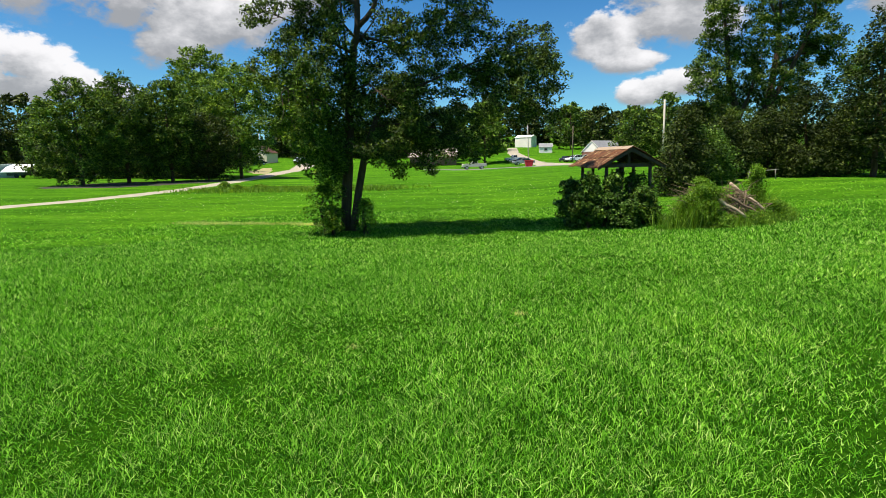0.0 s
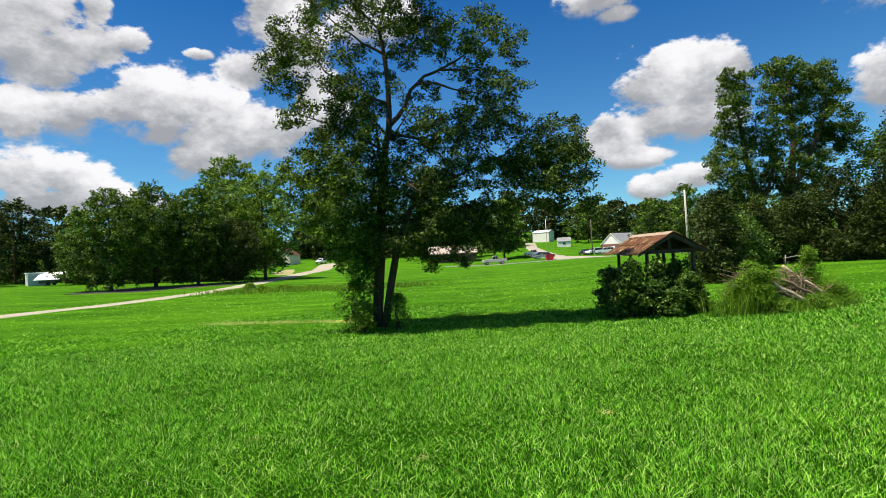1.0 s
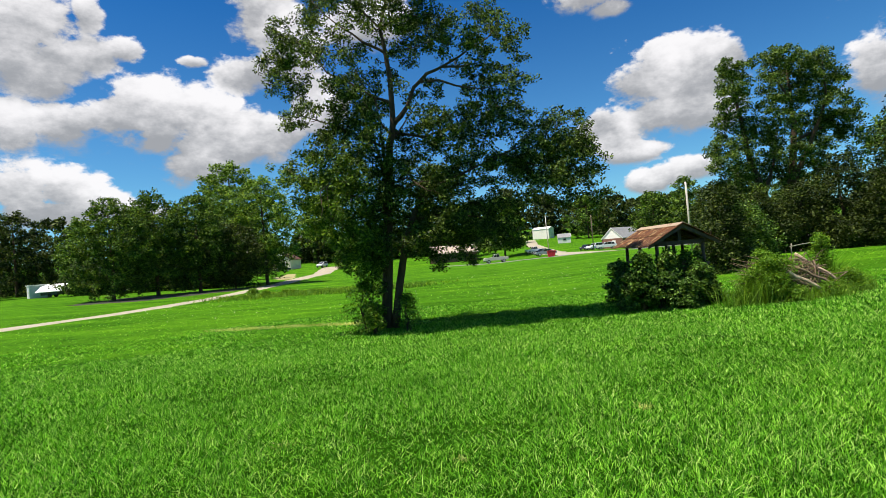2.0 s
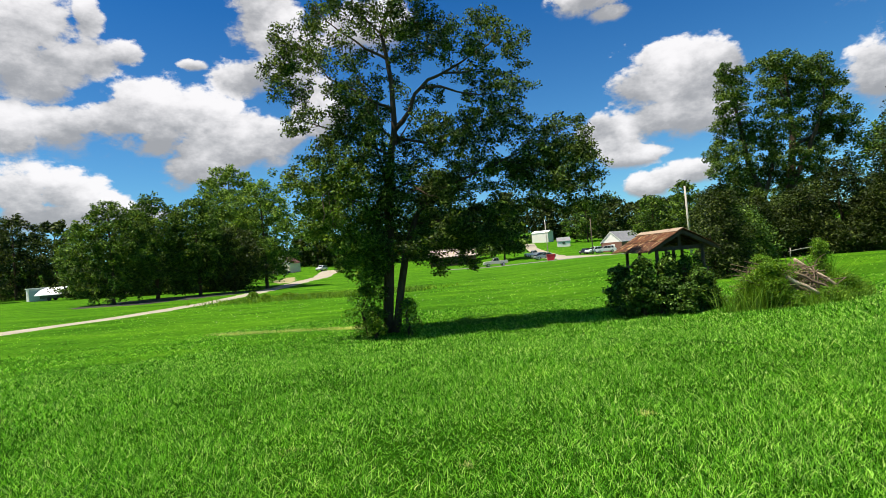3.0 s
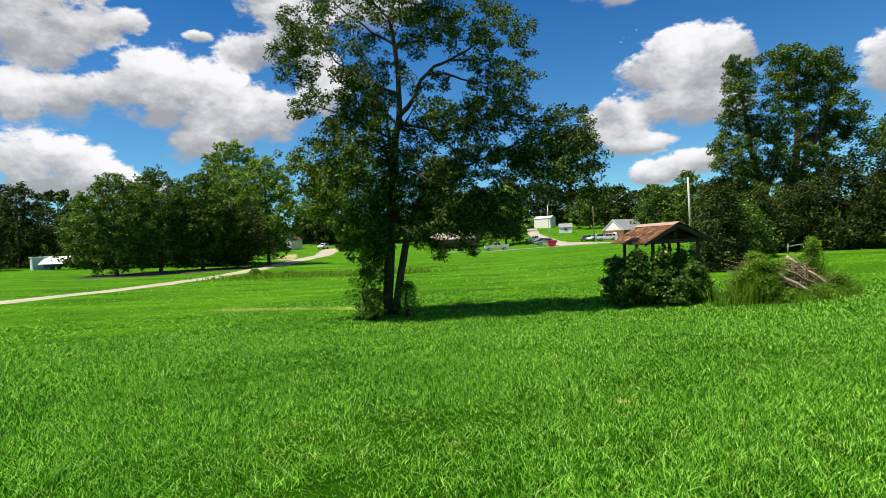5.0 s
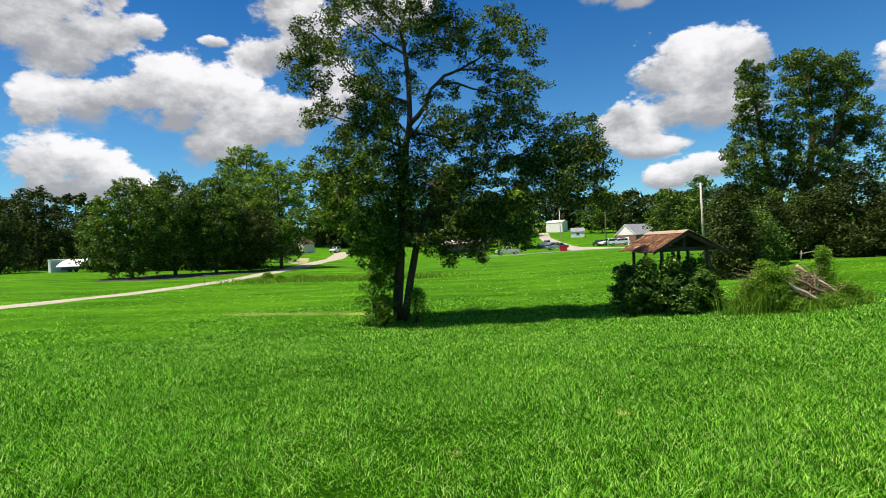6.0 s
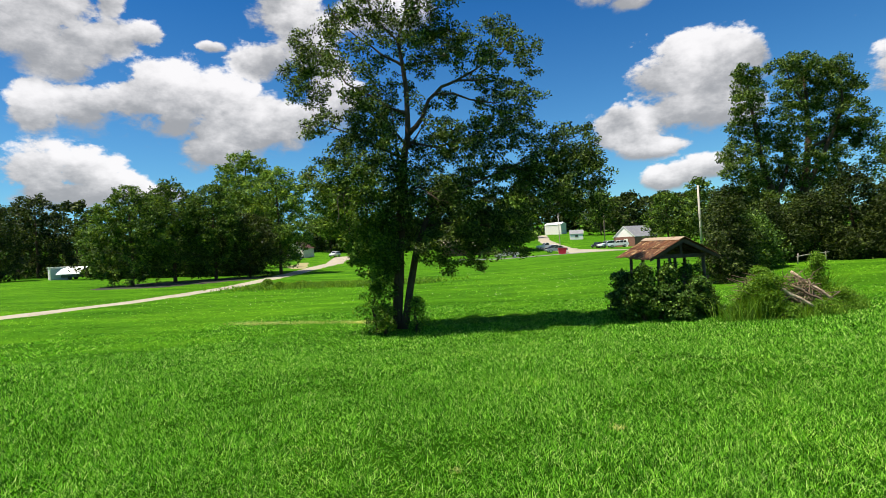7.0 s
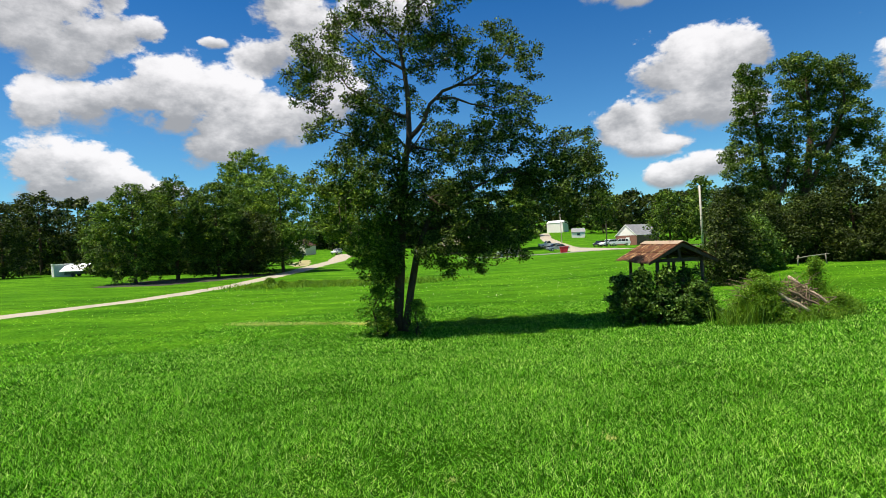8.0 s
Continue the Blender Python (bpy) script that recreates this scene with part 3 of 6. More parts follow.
# ---------------------------------------------------------------- the twin-stemmed tree
def main_tree():
    stems, lobes = [], []

    def limb(*p):
        stems.append(p)

    def lobe(*p):
        lobes.append(p)

    limb((-0.09, 0.00, 0.17, 0.190), (0.04, 0.00, 1.79, 0.176), (0.12, 0.00, 2.96, 0.161), (0.24, 0.00, 4.14, 0.147), (0.33, 0.00, 5.27, 0.133), (0.50, 0.00, 6.29, 0.120), (0.63, 0.00, 6.96, 0.106), (0.65, 0.00, 7.75, 0.093), (0.67, 0.00, 8.63, 0.079), (0.57, 0.00, 9.42, 0.066), (0.45, 0.00, 10.21, 0.054), (0.78, 0.00, 11.20, 0.042), (0.90, 0.00, 12.13, 0.030), (1.00, 0.00, 13.30, 0.020))
    limb((0.16, -0.10, 0.18, 0.145), (0.44, -0.12, 1.58, 0.130), (0.65, -0.13, 2.51, 0.114), (0.82, -0.15, 3.13, 0.100), (1.06, -0.17, 3.79, 0.085), (1.32, -0.18, 4.30, 0.072), (1.58, -0.20, 4.74, 0.060))
    limb((1.15, -0.20, 3.98, 0.056), (1.93, -0.23, 4.72, 0.048), (2.72, -0.26, 5.00, 0.041), (3.50, -0.29, 5.30, 0.034), (4.18, -0.31, 5.55, 0.027), (4.92, -0.34, 5.21, 0.021), (5.65, -0.37, 4.89, 0.014), (6.29, -0.40, 4.56, 0.009))
    limb((0.22, 0.00, 4.93, 0.067), (0.12, 0.12, 5.74, 0.053), (-0.01, 0.25, 6.26, 0.039), (-0.12, 0.38, 6.89, 0.026), (-0.27, 0.50, 7.63, 0.015))
    limb((0.29, 0.00, 5.32, 0.059), (0.24, -0.17, 6.23, 0.043), (0.24, -0.33, 6.92, 0.028), (0.17, -0.50, 7.74, 0.015))
    limb((0.63, 0.00, 6.91, 0.092), (0.92, -0.03, 7.19, 0.083), (1.19, -0.07, 7.48, 0.073), (1.44, -0.10, 8.06, 0.063), (1.91, -0.13, 8.47, 0.054), (2.44, -0.17, 8.64, 0.044), (3.00, -0.20, 8.90, 0.035), (3.33, -0.23, 9.10, 0.027), (4.00, -0.27, 9.41, 0.018), (4.37, -0.30, 9.80, 0.011))
    limb((1.63, -0.15, 8.23, 0.052), (2.29, -0.29, 8.17, 0.040), (2.85, -0.42, 7.89, 0.029), (3.69, -0.56, 7.67, 0.018), (4.53, -0.70, 7.80, 0.009))
    limb((2.44, -0.20, 8.63, 0.041), (3.10, 0.00, 8.65, 0.029), (3.68, 0.20, 8.78, 0.018), (4.76, 0.40, 8.49, 0.009))
    limb((0.61, 0.00, 9.32, 0.056), (0.37, 0.03, 9.50, 0.047), (-0.15, 0.07, 9.80, 0.040), (-0.50, 0.10, 10.15, 0.032), (-0.99, 0.13, 10.51, 0.024), (-1.47, 0.17, 10.99, 0.017), (-1.80, 0.20, 11.43, 0.011))
    limb((0.64, 0.00, 7.65, 0.056), (0.11, -0.08, 7.86, 0.046), (-0.64, -0.16, 8.37, 0.036), (-1.39, -0.24, 8.78, 0.027), (-1.73, -0.32, 9.36, 0.019), (-2.27, -0.40, 9.85, 0.011))
    limb((0.45, 0.00, 6.09, 0.052), (-0.38, 0.12, 6.56, 0.040), (-1.38, 0.25, 7.13, 0.028), (-2.60, 0.38, 7.64, 0.017), (-3.26, 0.50, 7.50, 0.007))
    limb((0.19, 0.00, 3.94, 0.052), (-0.63, -0.15, 4.56, 0.040), (-1.37, -0.30, 4.78, 0.029), (-2.29, -0.45, 5.20, 0.018), (-2.82, -0.60, 5.60, 0.009))
    limb((0.15, 0.00, 3.55, 0.037), (-0.48, -0.13, 3.58, 0.026), (-1.06, -0.27, 3.21, 0.016), (-1.46, -0.40, 2.55, 0.007))
    limb((0.71, -0.10, 2.74, 0.044), (1.27, -0.30, 2.91, 0.032), (2.04, -0.50, 2.87, 0.019), (2.78, -0.70, 2.36, 0.009))
    limb((0.64, 0.00, 6.67, 0.052), (1.60, 0.17, 6.45, 0.040), (2.60, 0.35, 6.73, 0.029), (3.61, 0.52, 7.10, 0.018), (4.24, 0.70, 7.41, 0.009))
    limb((1.00, -0.10, 3.70, 0.048), (2.07, 0.07, 3.76, 0.037), (3.24, 0.25, 3.61, 0.027), (4.21, 0.42, 2.97, 0.017), (4.60, 0.60, 2.51, 0.009))
    limb((4.18, -0.30, 5.55, 0.033), (5.07, -0.10, 5.91, 0.024), (6.09, 0.10, 6.38, 0.015), (6.71, 0.30, 6.62, 0.007))
    limb((0.45, 0.00, 10.21, 0.037), (1.23, -0.20, 10.37, 0.027), (2.20, -0.40, 10.32, 0.017), (2.95, -0.60, 9.91, 0.009))
    limb((0.61, 0.00, 9.32, 0.033), (1.53, 0.40, 9.59, 0.020), (2.34, 0.80, 9.98, 0.009))
    limb((0.45, 0.00, 10.21, 0.037), (-0.28, 0.25, 11.15, 0.022), (-0.77, 0.50, 12.29, 0.009))
    limb((0.78, 0.00, 11.20, 0.037), (1.68, -0.20, 11.79, 0.022), (2.21, -0.40, 12.42, 0.009))
    limb((0.50, 0.00, 6.29, 0.044), (0.85, 1.00, 7.06, 0.027), (1.35, 2.00, 8.11, 0.011))
    limb((0.55, 0.00, 6.58, 0.044), (0.20, -1.00, 6.96, 0.027), (0.01, -2.00, 7.19, 0.011))
    limb((0.32, 0.00, 4.92, 0.044), (1.04, -0.95, 4.97, 0.027), (1.72, -1.90, 4.38, 0.011))
    limb((0.31, 0.00, 4.73, 0.044), (-0.38, 0.95, 5.06, 0.027), (-1.17, 1.90, 5.42, 0.011))
    lobe(-2.84, 0.29, 10.54, 0.71, 0.85, 0.55), lobe(-2.56, 0.62, 9.93, 0.84, 1.01, 0.55), lobe(-3.20, 0.68, 9.79, 0.63, 0.75, 0.49)
    lobe(-3.62, 0.95, 9.60, 0.41, 0.49, 0.36), lobe(-3.31, 0.54, 8.83, 0.53, 0.63, 0.53), lobe(-2.72, 1.07, 9.27, 0.78, 0.94, 0.56)
    lobe(-1.50, -1.29, 9.02, 0.55, 0.67, 0.55), lobe(-1.64, -0.10, 10.31, 0.54, 0.64, 0.43), lobe(-1.80, 1.24, 11.67, 0.65, 0.78, 0.46)
    lobe(-2.23, 0.39, 11.04, 0.45, 0.53, 0.31), lobe(-2.75, 1.02, 8.42, 0.55, 0.66, 0.44), lobe(-1.94, -1.02, 7.36, 0.47, 0.57, 0.28)
    lobe(-2.69, -0.08, 7.34, 0.46, 0.55, 0.33), lobe(-2.84, -0.59, 7.04, 0.28, 0.34, 0.18), lobe(-0.75, 0.13, 11.23, 0.76, 0.92, 0.48)
    lobe(0.02, 0.23, 11.02, 0.65, 0.78, 0.54), lobe(-0.14, -1.48, 9.68, 0.49, 0.59, 0.31), lobe(1.31, -0.90, 10.64, 0.71, 0.86, 0.45)
    lobe(2.04, -0.70, 10.49, 0.61, 0.74, 0.45), lobe(1.73, 1.33, 10.63, 0.63, 0.75, 0.40), lobe(2.57, 0.84, 10.59, 0.61, 0.74, 0.44)
    lobe(3.02, -1.06, 9.45, 0.59, 0.71, 0.43), lobe(2.33, 0.94, 9.93, 0.55, 0.65, 0.33), lobe(1.10, -1.15, 9.72, 0.40, 0.47, 0.32)
    lobe(-0.33, 0.36, 12.39, 1.12, 1.35, 0.79), lobe(1.21, -1.19, 11.90, 1.03, 1.24, 0.83), lobe(2.30, -1.59, 11.26, 0.80, 0.96, 0.70)
    lobe(0.45, 1.17, 14.18, 1.08, 1.29, 0.96), lobe(-0.92, -0.84, 11.57, 0.63, 0.76, 0.53), lobe(1.78, -0.91, 12.74, 0.85, 1.02, 0.74)
    lobe(3.53, 1.48, 11.09, 0.41, 0.49, 0.18), lobe(4.12, 1.10, 10.90, 0.63, 0.75, 0.36), lobe(4.35, -0.61, 9.81, 0.61, 0.73, 0.41)
    lobe(4.93, 1.28, 10.20, 0.63, 0.75, 0.34), lobe(5.07, 0.11, 9.55, 0.38, 0.45, 0.19), lobe(3.75, 0.54, 9.90, 0.54, 0.64, 0.30)
    lobe(3.28, -0.91, 9.02, 0.55, 0.66, 0.35), lobe(3.97, 1.31, 9.65, 0.55, 0.66, 0.33), lobe(4.71, 0.53, 9.23, 0.43, 0.51, 0.17)
    lobe(5.18, 1.25, 9.14, 0.44, 0.53, 0.18), lobe(3.01, 1.23, 9.06, 0.55, 0.65, 0.31), lobe(3.63, -0.61, 8.35, 0.59, 0.71, 0.30)
    lobe(4.29, -0.40, 8.19, 0.64, 0.77, 0.28), lobe(4.79, -0.91, 7.82, 0.51, 0.61, 0.23), lobe(5.15, -0.91, 7.71, 0.27, 0.33, 0.12)
    lobe(4.10, -1.26, 7.49, 0.57, 0.68, 0.27), lobe(4.72, -0.54, 7.50, 0.36, 0.43, 0.18), lobe(3.45, 0.31, 8.06, 0.52, 0.62, 0.21)
    lobe(-0.56, -1.48, 8.62, 0.48, 0.58, 0.39), lobe(-0.76, 0.54, 8.47, 0.68, 0.82, 0.59), lobe(-1.17, -0.47, 8.22, 0.45, 0.53, 0.32)
    lobe(-0.60, -0.57, 7.49, 0.71, 0.86, 0.56), lobe(-0.02, 1.00, 8.35, 0.43, 0.57, 0.47), lobe(0.16, -0.06, 8.84, 0.33, 0.40, 0.29)
    lobe(-1.20, -0.53, 7.34, 0.44, 0.53, 0.40), lobe(-1.33, -0.05, 6.67, 0.61, 0.73, 0.45), lobe(-0.85, 0.62, 6.98, 0.67, 0.81, 0.52)
    lobe(0.16, -1.38, 6.88, 0.38, 0.56, 0.47), lobe(-2.04, 1.33, 7.09, 0.31, 0.37, 0.26), lobe(-0.71, -1.42, 5.83, 0.56, 0.67, 0.41)
    lobe(1.18, 0.80, 9.24, 0.39, 0.46, 0.19), lobe(1.49, 1.10, 9.74, 0.35, 0.42, 0.18), lobe(1.13, -1.54, 7.69, 0.22, 0.27, 0.15)
    lobe(2.04, 0.92, 8.10, 0.38, 0.46, 0.17), lobe(2.52, -0.42, 8.96, 0.24, 0.29, 0.14), lobe(1.41, 0.25, 6.77, 0.57, 0.68, 0.45)
    lobe(2.17, -1.56, 6.72, 0.46, 0.55, 0.33), lobe(2.23, -1.44, 6.20, 0.59, 0.71, 0.44), lobe(2.89, -0.99, 6.81, 0.42, 0.50, 0.27)
    lobe(3.00, 1.41, 6.71, 0.60, 0.72, 0.47), lobe(3.54, -0.92, 6.79, 0.53, 0.64, 0.34), lobe(4.34, 0.74, 7.41, 0.54, 0.65, 0.27)
    lobe(4.79, 1.19, 7.49, 0.52, 0.62, 0.21), lobe(5.18, 1.17, 7.16, 0.34, 0.41, 0.30), lobe(4.11, -0.45, 6.48, 0.55, 0.66, 0.35)
    lobe(4.77, -0.39, 6.36, 0.43, 0.52, 0.31), lobe(3.55, 0.07, 6.03, 0.52, 0.62, 0.36), lobe(1.74, 0.88, 6.07, 0.66, 0.80, 0.46)
    lobe(2.74, -1.23, 5.49, 0.56, 0.67, 0.41), lobe(1.04, 0.79, 6.19, 0.41, 0.50, 0.41), lobe(5.51, 0.75, 6.64, 0.42, 0.50, 0.25)
    lobe(6.03, 0.83, 6.83, 0.51, 0.61, 0.25), lobe(6.00, -0.99, 6.62, 0.27, 0.32, 0.15), lobe(6.83, 0.82, 6.78, 0.51, 0.61, 0.26)
    lobe(6.87, -0.65, 6.18, 0.28, 0.33, 0.24), lobe(5.71, -0.37, 6.02, 0.59, 0.71, 0.32), lobe(6.57, 0.21, 5.98, 0.57, 0.69, 0.37)
    lobe(7.15, 0.67, 5.73, 0.42, 0.50, 0.34), lobe(7.19, -0.26, 5.10, 0.36, 0.48, 0.40), lobe(6.84, 0.75, 5.16, 0.59, 0.70, 0.46)
    lobe(6.04, 0.10, 5.41, 0.60, 0.73, 0.40), lobe(5.21, -0.48, 5.75, 0.47, 0.56, 0.31), lobe(4.62, -0.50, 5.40, 0.54, 0.65, 0.27)
    lobe(5.49, -0.77, 4.66, 0.53, 0.64, 0.34), lobe(6.20, -0.83, 4.34, 0.54, 0.64, 0.34), lobe(7.00, -0.56, 4.42, 0.39, 0.47, 0.35)
    lobe(6.98, 0.30, 3.91, 0.53, 0.64, 0.29), lobe(6.15, 1.09, 4.01, 0.55, 0.66, 0.34), lobe(5.09, -0.86, 4.21, 0.45, 0.54, 0.30)
    lobe(7.31, -0.72, 4.10, 0.19, 0.23, 0.19), lobe(4.20, 1.41, 5.49, 0.53, 0.64, 0.32), lobe(3.88, 0.10, 4.74, 0.48, 0.57, 0.32)
    lobe(4.52, -0.26, 4.77, 0.47, 0.56, 0.35), lobe(4.54, -0.72, 3.97, 0.49, 0.59, 0.34), lobe(3.85, 0.28, 3.97, 0.64, 0.77, 0.44)
    lobe(3.08, 1.00, 3.96, 0.58, 0.69, 0.41), lobe(4.18, -0.13, 3.25, 0.55, 0.66, 0.31), lobe(3.21, -0.24, 3.20, 0.62, 0.74, 0.35)
    lobe(2.49, -1.40, 4.12, 0.36, 0.44, 0.25), lobe(4.06, 1.21, 2.78, 0.50, 0.60, 0.25), lobe(3.33, -1.41, 2.63, 0.40, 0.48, 0.18)
    lobe(4.45, -0.02, 2.56, 0.31, 0.38, 0.18), lobe(0.98, 1.08, 5.62, 0.59, 0.70, 0.46), lobe(1.99, -1.18, 5.08, 0.52, 0.62, 0.37)
    lobe(1.28, 0.74, 4.85, 0.66, 0.79, 0.51), lobe(2.07, 1.43, 4.66, 0.46, 0.56, 0.38), lobe(0.69, 0.42, 4.54, 0.50, 0.61, 0.50)
    lobe(1.44, 0.92, 4.03, 0.72, 0.86, 0.51), lobe(2.28, -1.24, 3.59, 0.55, 0.66, 0.46), lobe(0.90, -0.21, 3.61, 0.54, 0.65, 0.43)
    lobe(1.71, -1.12, 3.16, 0.65, 0.77, 0.41), lobe(2.41, 1.08, 2.86, 0.62, 0.74, 0.37), lobe(1.28, -0.66, 2.72, 0.57, 0.68, 0.27)
    lobe(2.01, -0.15, 2.39, 0.62, 0.75, 0.25), lobe(2.69, 1.56, 2.32, 0.47, 0.56, 0.30), lobe(2.99, 1.08, 2.11, 0.21, 0.25, 0.21)
    lobe(1.73, 1.52, 2.04, 0.34, 0.41, 0.17), lobe(0.47, -0.15, 4.90, 0.43, 0.59, 0.49), lobe(1.47, -0.04, 3.49, 0.59, 0.70, 0.39)
    lobe(2.43, 0.72, 3.36, 0.61, 0.73, 0.33), lobe(3.01, -0.06, 2.92, 0.49, 0.59, 0.27), lobe(3.57, -0.62, 3.08, 0.53, 0.64, 0.27)
    lobe(1.84, -0.31, 2.88, 0.48, 0.58, 0.27), lobe(0.96, -1.13, 2.92, 0.37, 0.44, 0.26), lobe(2.83, -0.38, 3.41, 0.77, 0.92, 0.48)
    lobe(6.42, 1.02, 5.73, 1.06, 1.27, 0.74), lobe(5.41, 1.17, 5.39, 0.85, 1.01, 0.63), lobe(2.06, 0.40, 3.87, 1.00, 1.20, 0.60)
    lobe(-0.75, -0.00, 6.55, 0.91, 1.09, 0.81), lobe(-0.80, -0.48, 7.81, 0.90, 1.08, 0.90), lobe(0.21, -1.28, 6.26, 0.47, 0.67, 0.56)
    lobe(-1.61, -0.64, 6.29, 0.49, 0.59, 0.49), lobe(-0.74, 0.86, 5.89, 0.84, 1.01, 0.52), lobe(1.93, 1.17, 10.25, 0.89, 1.06, 0.55)
    lobe(1.06, -0.44, 10.38, 0.83, 0.99, 0.62), lobe(-0.04, 0.89, 7.71, 0.53, 0.77, 0.64), lobe(3.55, 0.83, 5.55, 0.72, 0.87, 0.33)
    lobe(4.34, 0.55, 5.57, 0.61, 0.73, 0.33), lobe(2.94, 0.51, 5.44, 0.51, 0.61, 0.24), lobe(4.94, 0.70, 5.15, 0.51, 0.62, 0.33)
    lobe(3.77, -0.40, 5.12, 0.58, 0.70, 0.19), lobe(2.11, 0.65, 5.14, 0.51, 0.61, 0.29), lobe(5.19, -0.56, 5.55, 0.58, 0.70, 0.39)
    lobe(5.99, -0.03, 4.81, 0.80, 0.96, 0.50), lobe(-0.02, -0.70, 3.16, 0.42, 0.82, 0.69), lobe(-0.51, -0.60, 2.23, 0.46, 0.60, 0.50)
    lobe(0.19, -0.80, 4.09, 0.49, 0.64, 0.53), lobe(-0.20, -0.50, 1.63, 0.27, 0.42, 0.35), lobe(0.67, -0.90, 4.53, 0.45, 0.54, 0.45)
    lobe(0.37, -0.90, 4.92, 0.45, 0.54, 0.45), lobe(-0.35, -0.50, 2.70, 0.46, 0.69, 0.58), lobe(-0.89, -0.40, 2.24, 0.35, 0.42, 0.31)
    lobe(0.78, -1.00, 5.35, 0.41, 0.50, 0.41), lobe(0.34, -1.00, 5.93, 0.38, 0.45, 0.34), lobe(0.00, -0.12, 5.51, 0.50, 0.59, 0.44)
    lobe(0.29, 1.00, 3.99, 0.37, 0.50, 0.42), lobe(-0.11, 0.46, 4.79, 0.51, 0.61, 0.51), lobe(1.25, 0.95, 4.56, 2.07, 2.48, 1.55)
    lobe(-0.95, -0.45, 4.75, 1.56, 1.88, 1.56), lobe(3.20, 0.44, 6.81, 1.84, 2.21, 0.92), lobe(5.82, 0.56, 5.39, 1.65, 1.98, 1.13)
    lobe(3.27, 1.00, 3.64, 1.44, 1.73, 0.93), lobe(2.51, -0.47, 4.76, 1.15, 1.38, 0.48), lobe(-0.92, 1.05, 2.81, 0.63, 0.75, 0.63)
    lobe(-0.54, 1.15, 2.48, 0.38, 0.76, 0.63), lobe(-1.23, 0.56, 3.23, 0.72, 0.86, 0.51), lobe(-0.40, 1.49, 1.93, 0.26, 0.51, 0.43)
    lobe(-2.19, 1.28, 3.92, 0.75, 0.90, 0.54), lobe(-1.46, 0.05, 4.62, 1.21, 1.45, 1.01), lobe(-0.72, 0.09, 3.60, 0.60, 0.96, 0.80)
    lobe(0.20, -1.05, 2.77, 0.26, 0.49, 0.41), lobe(0.19, 1.07, 3.38, 0.33, 0.45, 0.37), lobe(0.84, 1.40, 3.25, 0.51, 0.61, 0.38)
    lobe(1.52, -0.07, 4.56, 0.59, 0.71, 0.43), lobe(1.91, 0.61, 5.00, 0.53, 0.63, 0.33), lobe(2.62, 0.69, 5.24, 0.45, 0.54, 0.25)
    lobe(0.86, 0.74, 6.60, 0.42, 0.50, 0.33), lobe(1.70, -1.05, 7.05, 0.46, 0.55, 0.27), lobe(1.32, 0.90, 8.04, 0.30, 0.36, 0.25)
    lobe(2.08, 0.26, 8.22, 0.41, 0.49, 0.16), lobe(0.67, 0.53, 8.59, 0.21, 0.46, 0.38), lobe(0.89, -0.25, 9.31, 0.25, 0.39, 0.33)
    lobe(1.24, 0.40, 9.81, 0.38, 0.46, 0.26), lobe(0.30, 0.86, 10.24, 0.31, 0.42, 0.35), lobe(-0.18, 0.42, 9.61, 0.39, 0.46, 0.26)
    lobe(-0.91, 0.66, 10.04, 0.44, 0.53, 0.31), lobe(-0.74, -1.41, 5.28, 0.60, 0.71, 0.41), lobe(-1.56, -0.95, 5.67, 0.54, 0.65, 0.35)
    lobe(-2.44, -0.15, 5.93, 0.49, 0.59, 0.33), lobe(-3.30, 0.34, 5.75, 0.51, 0.61, 0.34), lobe(-2.72, -0.68, 5.10, 0.55, 0.67, 0.40)
    lobe(-2.14, 0.51, 5.21, 0.63, 0.75, 0.46), lobe(-1.32, 0.38, 4.85, 0.61, 0.74, 0.49), lobe(-0.30, -1.40, 4.90, 0.44, 0.53, 0.44)
    lobe(-2.63, -0.07, 4.58, 0.53, 0.63, 0.37), lobe(-1.68, -0.77, 4.28, 0.58, 0.70, 0.43), lobe(-0.82, -1.33, 3.92, 0.56, 0.67, 0.45)
    lobe(-0.29, -1.13, 4.09, 0.37, 0.49, 0.41), lobe(-3.05, -0.43, 3.89, 0.44, 0.53, 0.32), lobe(-2.16, -0.84, 3.73, 0.50, 0.60, 0.35)
    lobe(-1.32, -0.89, 3.31, 0.50, 0.60, 0.34), lobe(-0.56, -1.41, 3.18, 0.44, 0.53, 0.41), lobe(-0.21, -0.11, 3.18, 0.28, 0.61, 0.51)
    lobe(-1.07, -0.36, 2.73, 0.43, 0.52, 0.31), lobe(-0.71, 0.34, 2.50, 0.44, 0.53, 0.36), lobe(-1.60, 0.26, 2.65, 0.24, 0.29, 0.16)
    lobe(-0.24, -0.81, 2.22, 0.27, 0.50, 0.42)
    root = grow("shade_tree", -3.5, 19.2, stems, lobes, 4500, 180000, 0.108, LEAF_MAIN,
                "tall twin-trunked shade tree with feathery dark green crown", "tree", seed=7, spread=0.175, low=(5.7, LEAF_LIT), sides=12)
    rnd = random.Random(31)
    for i in range(9):
        x, y, z = rnd.uniform(-1.7, -0.7), rnd.uniform(-1.3, -0.7), rnd.uniform(4.5, 5.1)
        tube = Tubes()
        tube.add([(x + 0.3, y + 0.4, z + 0.4), (x, y, z), (x + rnd.uniform(-0.08, 0.08), y, z - 0.6), (x + rnd.uniform(-0.15, 0.15), y, z - rnd.uniform(0.9, 1.4))], [0.02, 0.016, 0.013, 0.006], 5)
        tube.make("hanging_vine", TWIG, root, "dead brown hanging vine")
    return root


main_tree()

